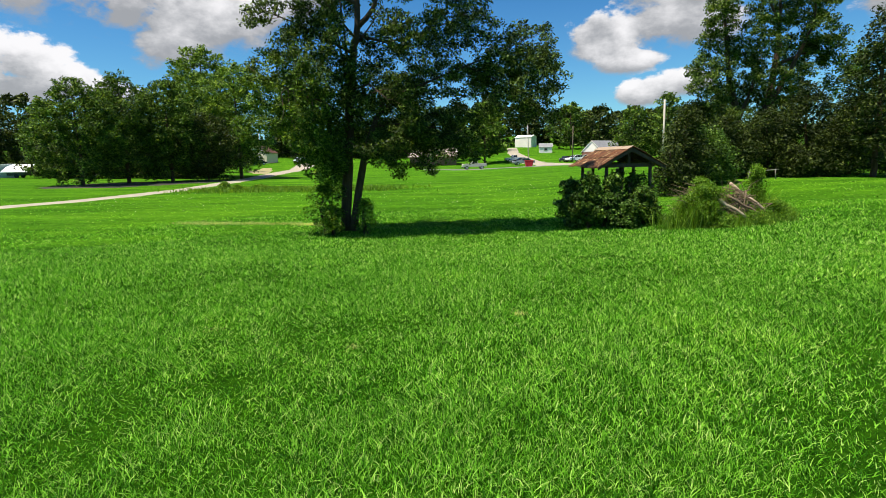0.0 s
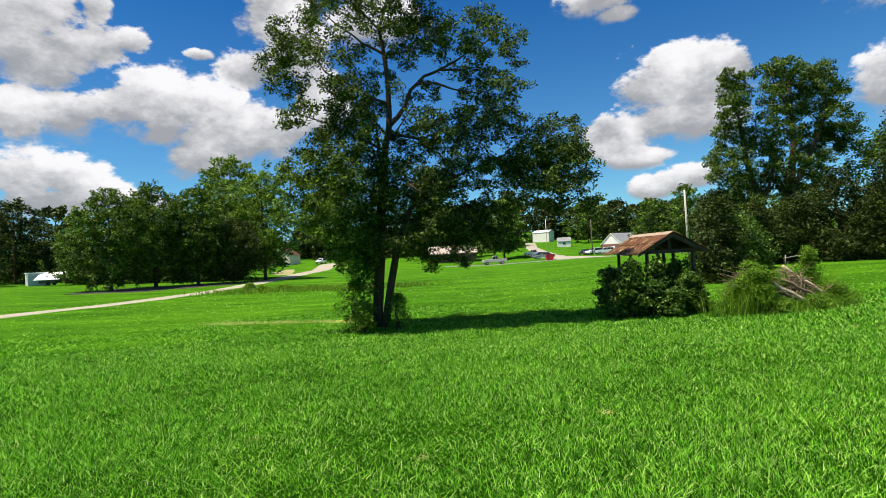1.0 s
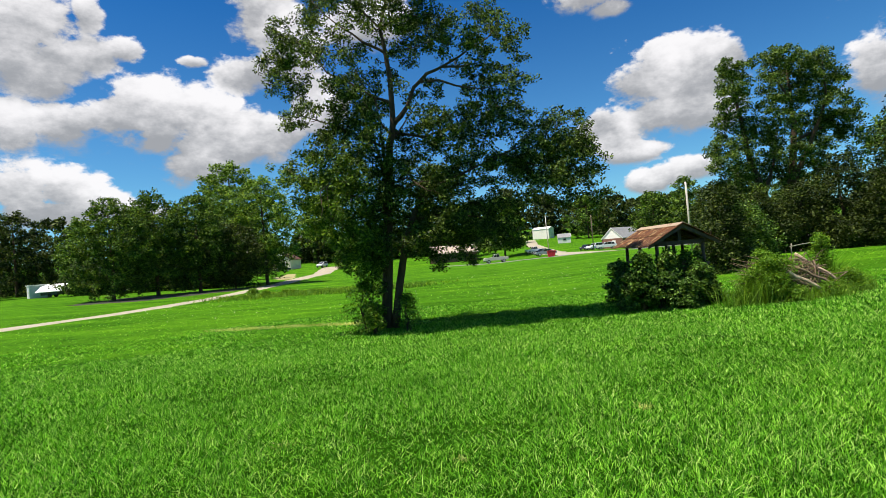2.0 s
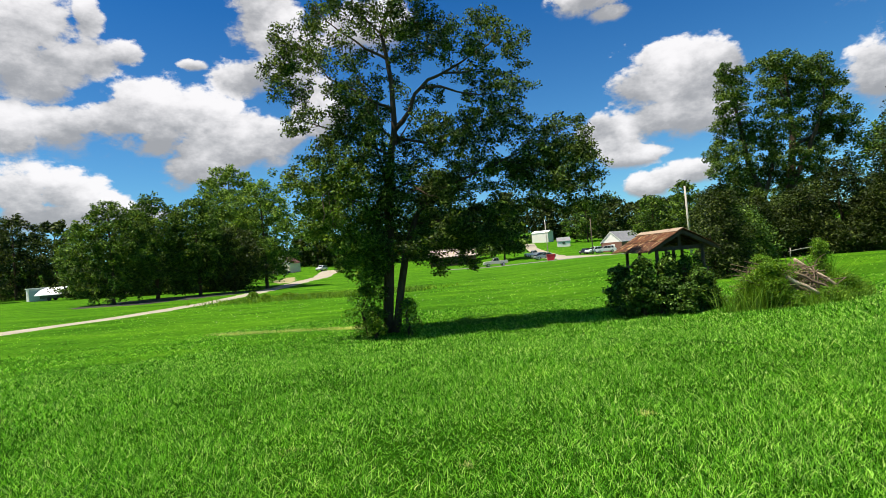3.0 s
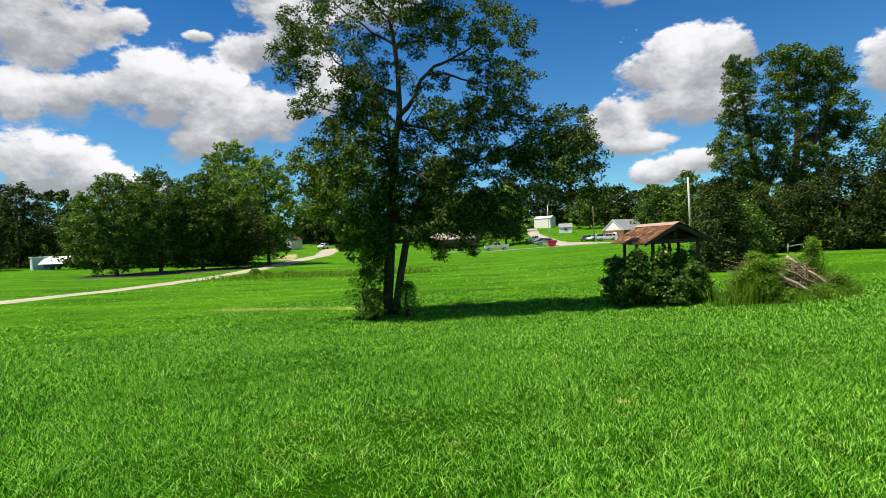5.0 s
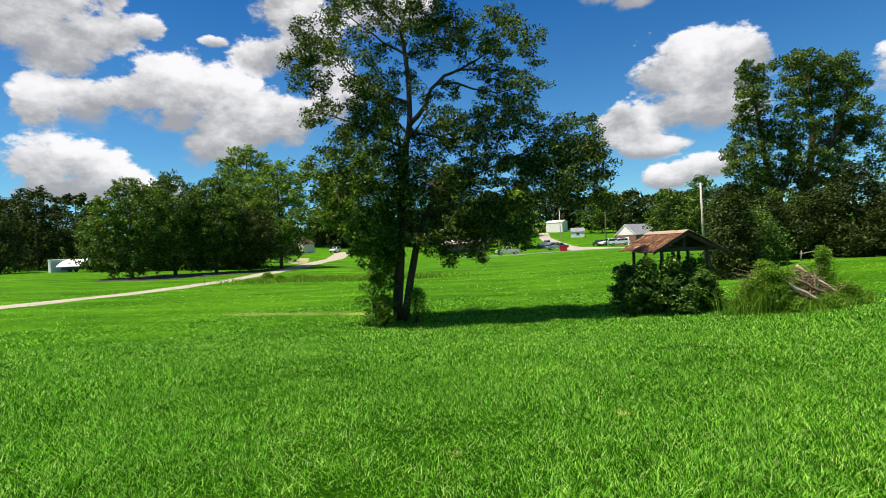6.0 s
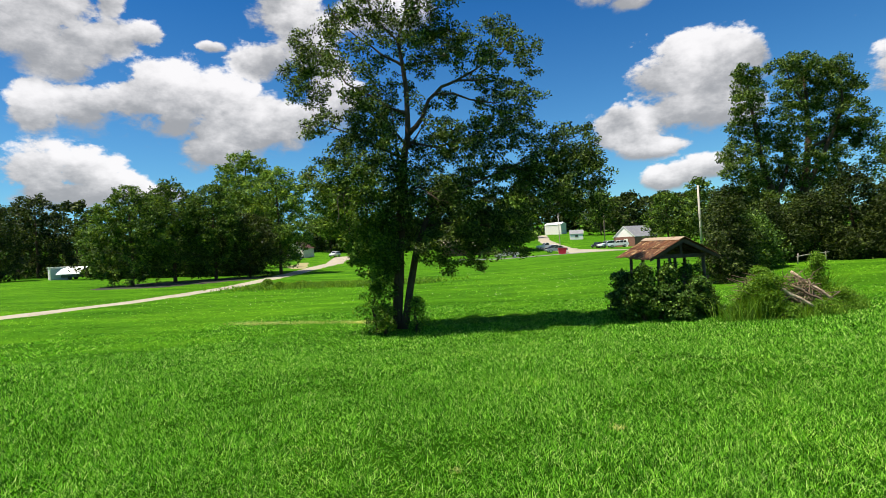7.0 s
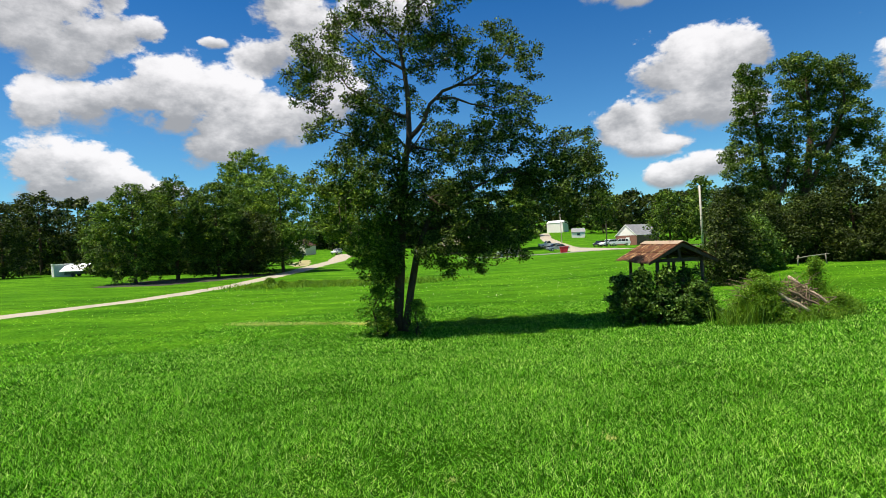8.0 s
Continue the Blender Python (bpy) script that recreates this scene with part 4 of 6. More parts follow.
# ---------------------------------------------------------------- grove and woods
GROVE = "grove beside the gravel lane"
far_tree(-74.97, 106.51, 14.2, 6.6, 19000, 0.42, LEAF_GROVE, "dense dark green broadleaf tree in a grove", 11, 0.1, group=GROVE)
far_tree(-39.4, 60.25, 11.49, 5.55, 20400, 0.33, LEAF_GROVE, "broad rounded dark green tree with low branches", 12, 0.07, 13, GROVE)
far_tree(-37.99, 66.56, 12.97, 5.51, 15300, 0.37, LEAF_GROVE, "dense dark green broadleaf tree in a grove", 13, 0.1, 12, GROVE)
far_tree(-34.43, 70.05, 12.96, 5.37, 15300, 0.37, LEAF_GROVE, "dense dark green broadleaf tree in a grove", 14, 0.08, 12, GROVE)
far_tree(-37.08, 87.88, 20.47, 7.54, 20400, 0.48, LEAF_MAPLE, "tall maple with bright rounded top", 15, 0.1, 14, GROVE)
far_tree(-29.46, 80.49, 16.23, 5.86, 14450, 0.44, LEAF_MAPLE, "tall leafy green tree at the end of the grove", 16, 0.12, 12, GROVE)
far_tree(-31.22, 73.38, 9, 4.97, 9350, 0.4, LEAF_DARK, "low dark spreading tree at the grove's edge", 17, 0.08, 9, GROVE)
far_tree(-50.23, 190.38, 24.2, 8.2, 9000, 0.66, LEAF_MAPLE, "thin sparse tree with gaps in its crown", 18, 0.25, 9, GROVE)
UNDER = "undergrowth behind the grove"
# low dark-leaved trees added to stand for the deep shade behind the trunks
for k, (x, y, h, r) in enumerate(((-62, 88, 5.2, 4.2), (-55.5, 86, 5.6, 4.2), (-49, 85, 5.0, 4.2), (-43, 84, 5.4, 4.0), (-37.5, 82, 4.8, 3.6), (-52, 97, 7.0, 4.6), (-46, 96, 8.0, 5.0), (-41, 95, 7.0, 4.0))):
    far_tree(x, y, h, r, 4200, 0.5, LEAF_DARK, "low dark trees added as deep shade between grove trunks", 420 + k, 0.0, 8, UNDER)
FARW = "trees behind the village"
far_tree(-85.53, 102.6, 16.58, 8.42, 13600, 0.55, LEAF_DARK, "dark dense tree behind small white shed", 21, 0.05, 12, FARW)
far_tree(-92.95, 106.51, 15.45, 7.19, 8500, 0.56, LEAF_DARK, "dark dense tree at the wood's edge", 22, 0.05, 10, FARW)
far_tree(-80.16, 87.88, 13.06, 4.77, 6800, 0.5, LEAF_DARK, "dark narrow tree at the wood's edge", 23, 0.05, 9, FARW)
far_tree(-85.55, 144.3, 19.97, 9.98, 7650, 0.77, LEAF_DARK, "dark tree filling the back of the grove", 24, 0.05, 10, FARW)
far_tree(-57.5, 110.15, 15.59, 6.72, 7650, 0.59, LEAF_DARK, "dark tree filling the back of the grove", 25, 0.05, 10, FARW)
far_tree(-47.43, 117.25, 16.37, 6.82, 7650, 0.6, LEAF_DARK, "dark tree filling the back of the grove", 26, 0.05, 10, FARW)
far_tree(-33.02, 153.52, 6.45, 3.84, 3825, 0.52, LEAF_GROVE, "round green bush beside the lane", 27, 0.02, 8, FARW)
far_tree(-45.62, 196.52, 23.04, 10.75, 7650, 0.84, LEAF_GROVE, "broad green tree behind the cottages", 28, 0.1, 11, FARW)
far_tree(-27.19, 202.67, 21.5, 10.75, 7650, 0.84, LEAF_GROVE, "broad green tree behind the cottages", 29, 0.1, 11, FARW)
far_tree(-10.39, 195.47, 18.62, 10.09, 7650, 0.85, LEAF_GROVE, "broad green tree behind the cottages", 30, 0.1, 11, FARW)
far_tree(11.06, 147.37, 15.97, 7.68, 12750, 0.65, LEAF_MAPLE, "bright green leafy tree by the street", 31, 0.15, 12, FARW)
far_tree(0.79, 167.53, 15.83, 7.76, 7650, 0.68, LEAF_GROVE, "green tree behind a brick house", 32, 0.12, 10, FARW)
far_tree(22.2, 248.23, 24.21, 11.48, 7650, 0.93, LEAF_DARK, "dark woodland tree on the rise", 33, 0.03, 11, FARW)
far_tree(41.63, 265.89, 20.31, 12.9, 7650, 0.97, LEAF_DARK, "dark woodland tree on the rise", 34, 0.02, 11, FARW)
far_tree(54.53, 241.71, 15.48, 10.64, 7650, 0.97, LEAF_DARK, "dark woodland tree on the rise", 35, 0.02, 11, FARW)
far_tree(62.59, 235.26, 14.51, 9.67, 7650, 0.89, LEAF_GROVE, "green woodland tree on the rise", 36, 0.02, 11, FARW)
far_tree(71.46, 228.81, 13.54, 9.03, 7650, 0.89, LEAF_DARK, "dark woodland tree on the rise", 37, 0.02, 11, FARW)
far_tree(84.35, 225.59, 14.51, 9.67, 5950, 0.89, LEAF_DARK, "dark woodland tree on the rise", 38, 0.02, 11, FARW)
far_tree(38.6, 112.41, 11.25, 5.18, 8500, 0.5, LEAF_GROVE, "leafy green tree beside the gabled cottage", 41, 0.06, 11, FARW)
far_tree(44.3, 110.03, 13.51, 4.7, 7650, 0.5, LEAF_GROVE, "tall tree with spiky top behind the pole", 42, 0.08, 11, FARW, 0.9)
far_tree(39.27, 88.65, 9.68, 4.3, 8500, 0.43, LEAF_DARK, "dark leafy tree by the hedgerow", 43, 0.04, 10, FARW)
far_tree(46.14, 92.97, 11.76, 5.2, 6800, 0.47, LEAF_DARK, "dark leafy tree by the hedgerow", 44, 0.04, 10, FARW)


for k, (x, y, h, r) in enumerate(((-134, 140.5, 18.3, 10.7), (-113.2, 150.4, 20, 10.8), (-100.9, 165.8, 21.5, 10.8), (-71.7, 159.7, 21.5, 10.8), (6.6, 202.7, 18.4, 10), (17.4, 211.9, 20, 10), (48.1, 209.5, 16.9, 8.9),
                                  (57, 203, 15.3, 8.9), (66.6, 196.6, 14.5, 8.9), (76.3, 190.1, 14.5, 8.9), (87.6, 180.4, 14.5, 9.7), (97.2, 161.1, 16.1, 9.7), (-61, 230.3, 24.6, 13.8), (-15, 239.2, 23.2, 13.9))):
    far_tree(x, y, h, r, 6500, 0.8, LEAF_DARK if k % 3 else LEAF_GROVE, "dark woodland tree behind the village", 300 + k, 0.0, 10, FARW)


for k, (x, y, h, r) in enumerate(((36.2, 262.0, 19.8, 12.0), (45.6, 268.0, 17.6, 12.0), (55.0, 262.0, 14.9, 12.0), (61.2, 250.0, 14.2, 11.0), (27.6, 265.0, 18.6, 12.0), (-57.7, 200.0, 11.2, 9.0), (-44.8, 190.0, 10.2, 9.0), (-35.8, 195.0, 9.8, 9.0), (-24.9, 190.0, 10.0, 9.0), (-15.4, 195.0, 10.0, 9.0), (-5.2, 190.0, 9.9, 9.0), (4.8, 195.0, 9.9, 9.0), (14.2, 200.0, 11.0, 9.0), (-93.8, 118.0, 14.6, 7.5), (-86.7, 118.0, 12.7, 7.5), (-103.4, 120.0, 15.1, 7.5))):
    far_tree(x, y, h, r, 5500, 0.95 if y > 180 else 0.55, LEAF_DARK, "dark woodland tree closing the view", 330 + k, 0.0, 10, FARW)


def cottonwood():
    stems, lobes = [], []

    def limb(*p):
        stems.append(p)

    def lobe(*p):
        lobes.append(p)

    limb((-0.08, 0.00, 0.39, 0.450), (-1.23, -0.12, 4.56, 0.341), (-2.37, -0.25, 8.71, 0.237), (-3.00, -0.38, 12.81, 0.137), (-3.41, -0.50, 16.37, 0.050))
    limb((0.17, 0.00, 0.38, 0.500), (1.45, 0.12, 5.47, 0.378), (2.22, 0.25, 10.08, 0.260), (2.22, 0.38, 14.23, 0.148), (2.16, 0.50, 17.11, 0.050))
    limb((1.38, 0.00, 5.46, 0.250), (3.32, -0.33, 9.40, 0.174), (4.72, -0.67, 12.79, 0.103), (4.40, -1.00, 16.23, 0.040))
    limb((2.05, 0.00, 9.53, 0.160), (4.89, 0.50, 10.49, 0.091), (7.78, 1.00, 11.72, 0.030))
    limb((-2.24, 0.00, 8.74, 0.140), (-3.95, 0.00, 9.86, 0.081), (-5.24, 0.00, 9.16, 0.030))
    limb((1.95, 0.00, 13.12, 0.140), (0.35, -0.75, 15.05, 0.081), (-0.50, -1.50, 16.37, 0.030))
    limb((-1.16, 0.00, 4.56, 0.200), (0.54, 1.00, 7.70, 0.120), (1.75, 2.00, 10.97, 0.050))
    lobe(-3.87, -1.24, 16.42, 0.95, 1.32, 0.84), lobe(-3.02, 1.83, 16.81, 0.63, 0.87, 0.63), lobe(-3.40, -1.89, 15.69, 0.95, 1.30, 0.83)
    lobe(-3.01, 0.90, 15.47, 1.11, 1.53, 0.99), lobe(-3.36, -2.16, 14.13, 0.70, 1.13, 0.82), lobe(-4.52, -1.00, 13.51, 0.94, 1.30, 0.82)
    lobe(-1.53, 2.46, 13.94, 1.27, 1.75, 1.02), lobe(-4.84, -1.08, 12.75, 0.59, 0.81, 0.59), lobe(-4.12, 0.53, 11.79, 0.84, 1.16, 0.84)
    lobe(-3.21, -0.19, 11.58, 1.32, 1.82, 1.08), lobe(-4.01, -0.20, 10.60, 0.95, 1.31, 0.83), lobe(-2.16, -0.03, 10.79, 1.09, 1.67, 1.21)
    lobe(-5.41, -0.95, 9.52, 0.81, 1.12, 0.69), lobe(-4.94, 0.99, 9.04, 0.72, 0.99, 0.60), lobe(-5.24, -1.52, 8.16, 1.15, 1.58, 0.92)
    lobe(-3.64, -1.31, 8.86, 1.28, 1.77, 1.17), lobe(-5.74, -1.48, 7.45, 0.80, 1.10, 0.68), lobe(-4.57, -0.98, 6.44, 1.27, 1.76, 1.04)
    lobe(-2.80, -0.48, 7.16, 1.30, 1.80, 1.30), lobe(0.93, 2.34, 17.79, 0.92, 1.26, 0.78), lobe(0.21, -0.72, 17.08, 1.00, 1.37, 0.75)
    lobe(0.48, -2.31, 16.64, 0.97, 1.34, 0.73), lobe(1.96, -1.42, 16.25, 1.12, 1.55, 0.87), lobe(2.54, 2.94, 16.80, 1.60, 2.20, 1.33)
    lobe(-1.43, -2.58, 14.38, 0.83, 1.47, 1.06), lobe(2.72, 0.71, 15.33, 1.67, 2.31, 1.42), lobe(3.90, -0.67, 16.62, 1.03, 1.42, 0.90)
    lobe(5.62, 0.81, 16.99, 0.80, 1.47, 1.06), lobe(3.46, -0.89, 15.32, 1.52, 2.10, 1.27), lobe(6.36, 0.88, 15.67, 1.06, 1.47, 0.93)
    lobe(6.48, -0.01, 15.14, 0.53, 0.91, 0.66), lobe(5.94, 0.71, 14.35, 1.45, 2.00, 1.19), lobe(4.91, 2.28, 14.31, 1.73, 2.39, 1.47)
    lobe(1.99, 0.49, 13.24, 1.77, 2.45, 1.39), lobe(-0.93, -2.13, 12.27, 1.19, 1.97, 1.42), lobe(4.28, -2.00, 11.99, 1.49, 2.06, 1.12)
    lobe(8.07, 1.38, 12.31, 0.94, 1.30, 0.94), lobe(7.52, -0.03, 11.00, 0.66, 1.09, 0.79), lobe(5.48, -1.21, 10.86, 1.27, 1.75, 1.01)
    lobe(5.91, 2.37, 12.14, 1.61, 2.22, 1.20), lobe(7.18, 0.24, 9.80, 1.05, 1.45, 0.79), lobe(6.25, 1.05, 10.26, 1.31, 1.81, 0.92)
    lobe(4.46, 2.19, 11.12, 1.84, 2.54, 1.32), lobe(0.34, -1.29, 10.39, 1.69, 2.34, 1.33), lobe(-1.35, -0.82, 10.58, 1.20, 1.66, 1.20)
    lobe(0.48, 2.20, 8.93, 1.65, 2.28, 1.40), lobe(0.20, -2.18, 8.26, 1.66, 2.29, 1.30), lobe(4.45, 1.48, 9.13, 1.43, 1.97, 1.30)
    lobe(3.40, -2.04, 8.60, 0.73, 1.01, 0.61), lobe(1.08, 1.14, 6.63, 1.88, 2.59, 1.50), lobe(3.15, 1.18, 6.79, 1.78, 2.46, 1.53)
    lobe(-0.22, 2.52, 6.86, 1.64, 2.27, 1.52), lobe(5.14, 1.86, 7.56, 1.18, 1.63, 1.05), lobe(4.90, 0.02, 6.30, 1.02, 1.40, 1.02)
    lobe(-3.91, -1.49, 4.59, 1.73, 2.39, 1.38), lobe(-2.26, -2.01, 4.22, 1.74, 2.40, 1.39), lobe(1.42, 0.17, 4.19, 1.85, 2.56, 1.48)
    lobe(3.35, 0.05, 4.34, 1.76, 2.42, 1.50), lobe(-4.72, -1.97, 2.61, 1.59, 2.19, 1.13), lobe(-0.57, 2.26, 2.01, 1.88, 2.59, 1.38)
    lobe(1.26, 0.04, 2.13, 1.85, 2.55, 1.23)
    return grow("cottonwood", 28.14, 51.5, stems, lobes, 2000, 86000, 0.235, LEAF_POPLAR, "tall double-topped cottonwood with glossy leaves", "tree",
                seed=51, spread=0.33, sides=8, twig_sides=3)


cottonwood()


def shrub(x, y, h, r, leaves, leaf, material, label, seed, name="shrub", n=7, group="", category="shrub", spread=0.2, taper=0.5):
    rnd = random.Random(seed)
    stems = [[(rnd.uniform(-0.1, 0.1), rnd.uniform(-0.1, 0.1), 0, 0.03), (rnd.uniform(-0.3, 0.3) * r, rnd.uniform(-0.3, 0.3) * r, h * 0.5, 0.02),
              (rnd.uniform(-0.5, 0.5) * r, rnd.uniform(-0.5, 0.5) * r, h * 0.85, 0.008)] for _ in range(5)]
    return grow(name, x, y, stems, ball_lobes(seed, h * 0.12, h * 0.9, r, n, taper), 70, leaves, leaf, material, label, category, group, seed, spread, 0.012, sides=5)


HEDGE = "hedgerow at the meadow's edge"
far_tree(12.96, 30.12, 4.52, 1.51, 9350, 0.17, LEAF_DARK, "dark upright cedar in the hedgerow", 61, 0.02, 12, HEDGE, 0.8, 0.3)
far_tree(14.72, 32.76, 3.93, 1.61, 6800, 0.18, LEAF_GROVE, "green sapling in the hedgerow", 62, 0.02, 10, HEDGE, 0.6, 0.3)
far_tree(16.34, 34.27, 3.43, 1.92, 7650, 0.19, LEAF_VINE, "leafy shrub in the hedgerow", 63, 0.02, 10, HEDGE, 0.5, 0.3)
far_tree(18.91, 37.59, 4.27, 2.34, 8500, 0.2, LEAF_DARK, "dark overgrown shrub in the hedgerow", 64, 0.02, 10, HEDGE, 0.5, 0.3)
far_tree(22.2, 38.4, 4.75, 2.6, 8500, 0.21, LEAF_DARK, "dark overgrown shrub in the hedgerow", 65, 0.02, 10, HEDGE, 0.5, 0.3)
far_tree(24.9, 38.6, 6.4, 2.75, 11050, 0.22, LEAF_DARK, "tall dark green shrub under the cottonwood", 66, 0.02, 11, HEDGE, 0.5, 0.3)
far_tree(28.0, 38.4, 5.3, 2.7, 7650, 0.23, LEAF_DARK, "dark overgrown shrub in the hedgerow", 67, 0.02, 10, HEDGE, 0.5, 0.3)
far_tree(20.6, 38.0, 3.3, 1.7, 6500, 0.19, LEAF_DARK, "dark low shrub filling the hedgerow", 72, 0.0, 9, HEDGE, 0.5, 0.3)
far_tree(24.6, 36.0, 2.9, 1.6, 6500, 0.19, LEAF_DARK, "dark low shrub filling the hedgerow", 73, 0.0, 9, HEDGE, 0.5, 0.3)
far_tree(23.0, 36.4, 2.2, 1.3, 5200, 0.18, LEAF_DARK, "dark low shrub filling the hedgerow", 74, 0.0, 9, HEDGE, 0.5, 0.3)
far_tree(26.52, 34.41, 10.32, 2.43, 12750, 0.22, LEAF_DARK, "dark tall tree at the meadow's edge", 68, 0.05, 13, HEDGE, 0.5, 0.35)
far_tree(22.57, 50.76, 6.55, 2.51, 7650, 0.27, LEAF_DARK, "dark tree filling the hedgerow", 69, 0.02, 10, HEDGE)
far_tree(37.07, 50.03, 11.3, 4.7, 9650, 0.33, LEAF_GROVE, "green tree filling the hedgerow", 70, 0.02, 10, HEDGE)
far_tree(11.45, 28.31, 2.61, 1.2, 4250, 0.16, LEAF_DARK, "dark brushy shrub behind the shelter", 71, 0.02, 8, HEDGE, 0.5, 0.25)


shrub(-4.2, 18.8, 1.95, 0.85, 2400, 0.095, LEAF_SUCKER, "bright leafy suckers at the shade tree's foot", 75, "sucker_growth", 8, "suckers at the tree", "shrub", 0.15)
shrub(-3.95, 18.65, 1.15, 0.6, 1500, 0.095, LEAF_SUCKER, "bright leafy suckers at the shade tree's foot", 76, "sucker_growth", 7, "suckers at the tree", "shrub", 0.15)
shrub(-2.85, 18.85, 1.35, 0.45, 1400, 0.095, LEAF_SUCKER, "bright leafy suckers at the shade tree's foot", 77, "sucker_growth", 7, "suckers at the tree", "shrub", 0.14)


# ---------------------------------------------------------------- open shelter with a rusted roof
def shelter():
    L, W, EAVE, RIDGE = 3.5, 1.94, 2.11, 2.64
    ox, oy = 6.31, 19.2
    root = thing("open_shelter", pose(ox, oy, gz(ox, oy) - 0.03, 0, 0, 1.5), "weathered timber shelter with rusted sheet-metal gable roof", "shelter")
    h, rnd = W / 2, random.Random(3)
    posts = []
    for x in (-h + 0.2, h - 0.2):
        for y in (0.22, 1.8, L - 0.25):
            tube = Tubes()
            tube.add([(x + rnd.uniform(-0.02, 0.02), y, -0.1), (x, y, 0.9), (x + rnd.uniform(-0.02, 0.02), y, EAVE)], [0.065, 0.06, 0.055], 8, 0.08, rnd)
            tube.make("post", OLDWOOD, root)
    tube = Tubes()
    tube.add([(-0.2, 0.28, -0.05), (-0.18, 0.28, EAVE)], [0.05, 0.05], 6)
    tube.make("post", OLDWOOD, root)
    for y in (0.2, L - 0.25):
        part("tie_beam", boxed(-h + 0.06, h - 0.06, y - 0.04, y + 0.04, EAVE - 0.13, EAVE, bevel=0.008), OLDWOOD, root)
        part("king_post", boxed(-0.05, 0.05, y - 0.035, y + 0.035, EAVE, RIDGE - 0.06, bevel=0.006), OLDWOOD, root)
    for x in (-h + 0.2, h - 0.2):
        part("wall_plate", boxed(x - 0.045, x + 0.045, 0.05, L - 0.05, EAVE - 0.09, EAVE + 0.01, bevel=0.008), OLDWOOD, root)
    part("ridge_board", boxed(-0.03, 0.03, 0.02, L - 0.02, RIDGE - 0.16, RIDGE - 0.03), OLDWOOD, root)
    for z, y0, y1 in ((1.42, 1.8, L - 0.2), (0.75, 0.2, L - 0.2)):
        part("side_rail", boxed(-h + 0.17, -h + 0.23, y0, y1, z - 0.05, z + 0.05, bevel=0.006), OLDWOOD, root)
    part("front_rail", boxed(-h + 0.2, h - 0.2, 0.2, 0.25, 0.72, 0.84, bevel=0.006), OLDWOOD, root)
    for x, y, z0, z1 in ((-0.42, 0.1, 0.1, 1.95), (-0.28, 0.12, 0.1, 1.7), (0.05, 0.14, 0.2, 1.5), (0.82, 0.08, 0.1, 1.35), (-0.86, 0.9, 0.3, 1.3)):
        part("board", boxed(x - 0.05, x + 0.05, y, y + 0.025, z0, z1), BOARDS, root, "narrow upright brown board")
    for side in (-1, 1):
        for y in (0.05, 0.9, 1.8, 2.65, L - 0.05):
            bm = bmesh.new()
            n = [(0, RIDGE - 0.03), (side * (h + 0.12), EAVE - 0.04), (side * (h + 0.12), EAVE - 0.13), (0, RIDGE - 0.13)]
            prism(bm, n, y - 0.025, y + 0.025)
            part("rafter", bm, OLDWOOD, root)
        # overlapping corrugated sheets, some slipped
        cols = 5
        for i in range(cols):
            for j in range(2):
                y0, y1 = -0.18 + i * (L + 0.36) / cols - 0.03, -0.18 + (i + 1) * (L + 0.36) / cols + 0.03
                u0, u1 = (0.0, 0.56) if j else (0.5, 1.0)
                v, f = [], []
                slip, twist = rnd.uniform(-0.03, 0.05), rnd.uniform(-0.015, 0.015)
                nv = 25
                for a in range(4):
                    for b in range(nv):
                        u = u0 + (u1 - u0) * a / 3 + slip * (1 if not j else 0.3)
                        y = y0 + (y1 - y0) * b / (nv - 1)
                        x = side * (h + 0.22) * u
                        z = RIDGE + 0.03 - (RIDGE - EAVE + 0.14) * u + 0.013 * math.sin(b * math.pi / 2) + (0.018 if j else 0.0) + twist * (b / nv - 0.5) \
                            + 0.012 * math.sin(3 * u + i) + 0.006 * (i % 2)
                        v.append((x, y, z))
                for a in range(3):
                    for b in range(nv - 1):
                        k = a * nv + b
                        f.append((k, k + 1, k + nv + 1, k + nv))
                ob = mesh_object("roof_sheet", v, f, RUST, root, "rusted corrugated sheet", smooth=True)
                sol = ob.modifiers.new("thickness", "SOLIDIFY")
                sol.thickness = 0.004
    bm = bmesh.new()
    prism(bm, [(0, RIDGE + 0.075), (-0.2, RIDGE - 0.03), (-0.2, RIDGE - 0.04), (0, RIDGE + 0.06), (0.2, RIDGE - 0.04), (0.2, RIDGE - 0.03)], -0.2, L + 0.18)
    part("ridge_cap", bm, plain("pale_ridge_metal", (0.40, 0.29, 0.18), 0.6, 0.2), root, "pale bent ridge cap")
    for side in (-1, 1):
        bm = bmesh.new()
        prism(bm, [(0, RIDGE + 0.0), (side * (h + 0.2), EAVE - 0.09), (side * (h + 0.2), EAVE - 0.2), (0, RIDGE - 0.12)], -0.13, -0.10)
        part("barge_board", bm, OLDWOOD, root)
    return root


shelter()
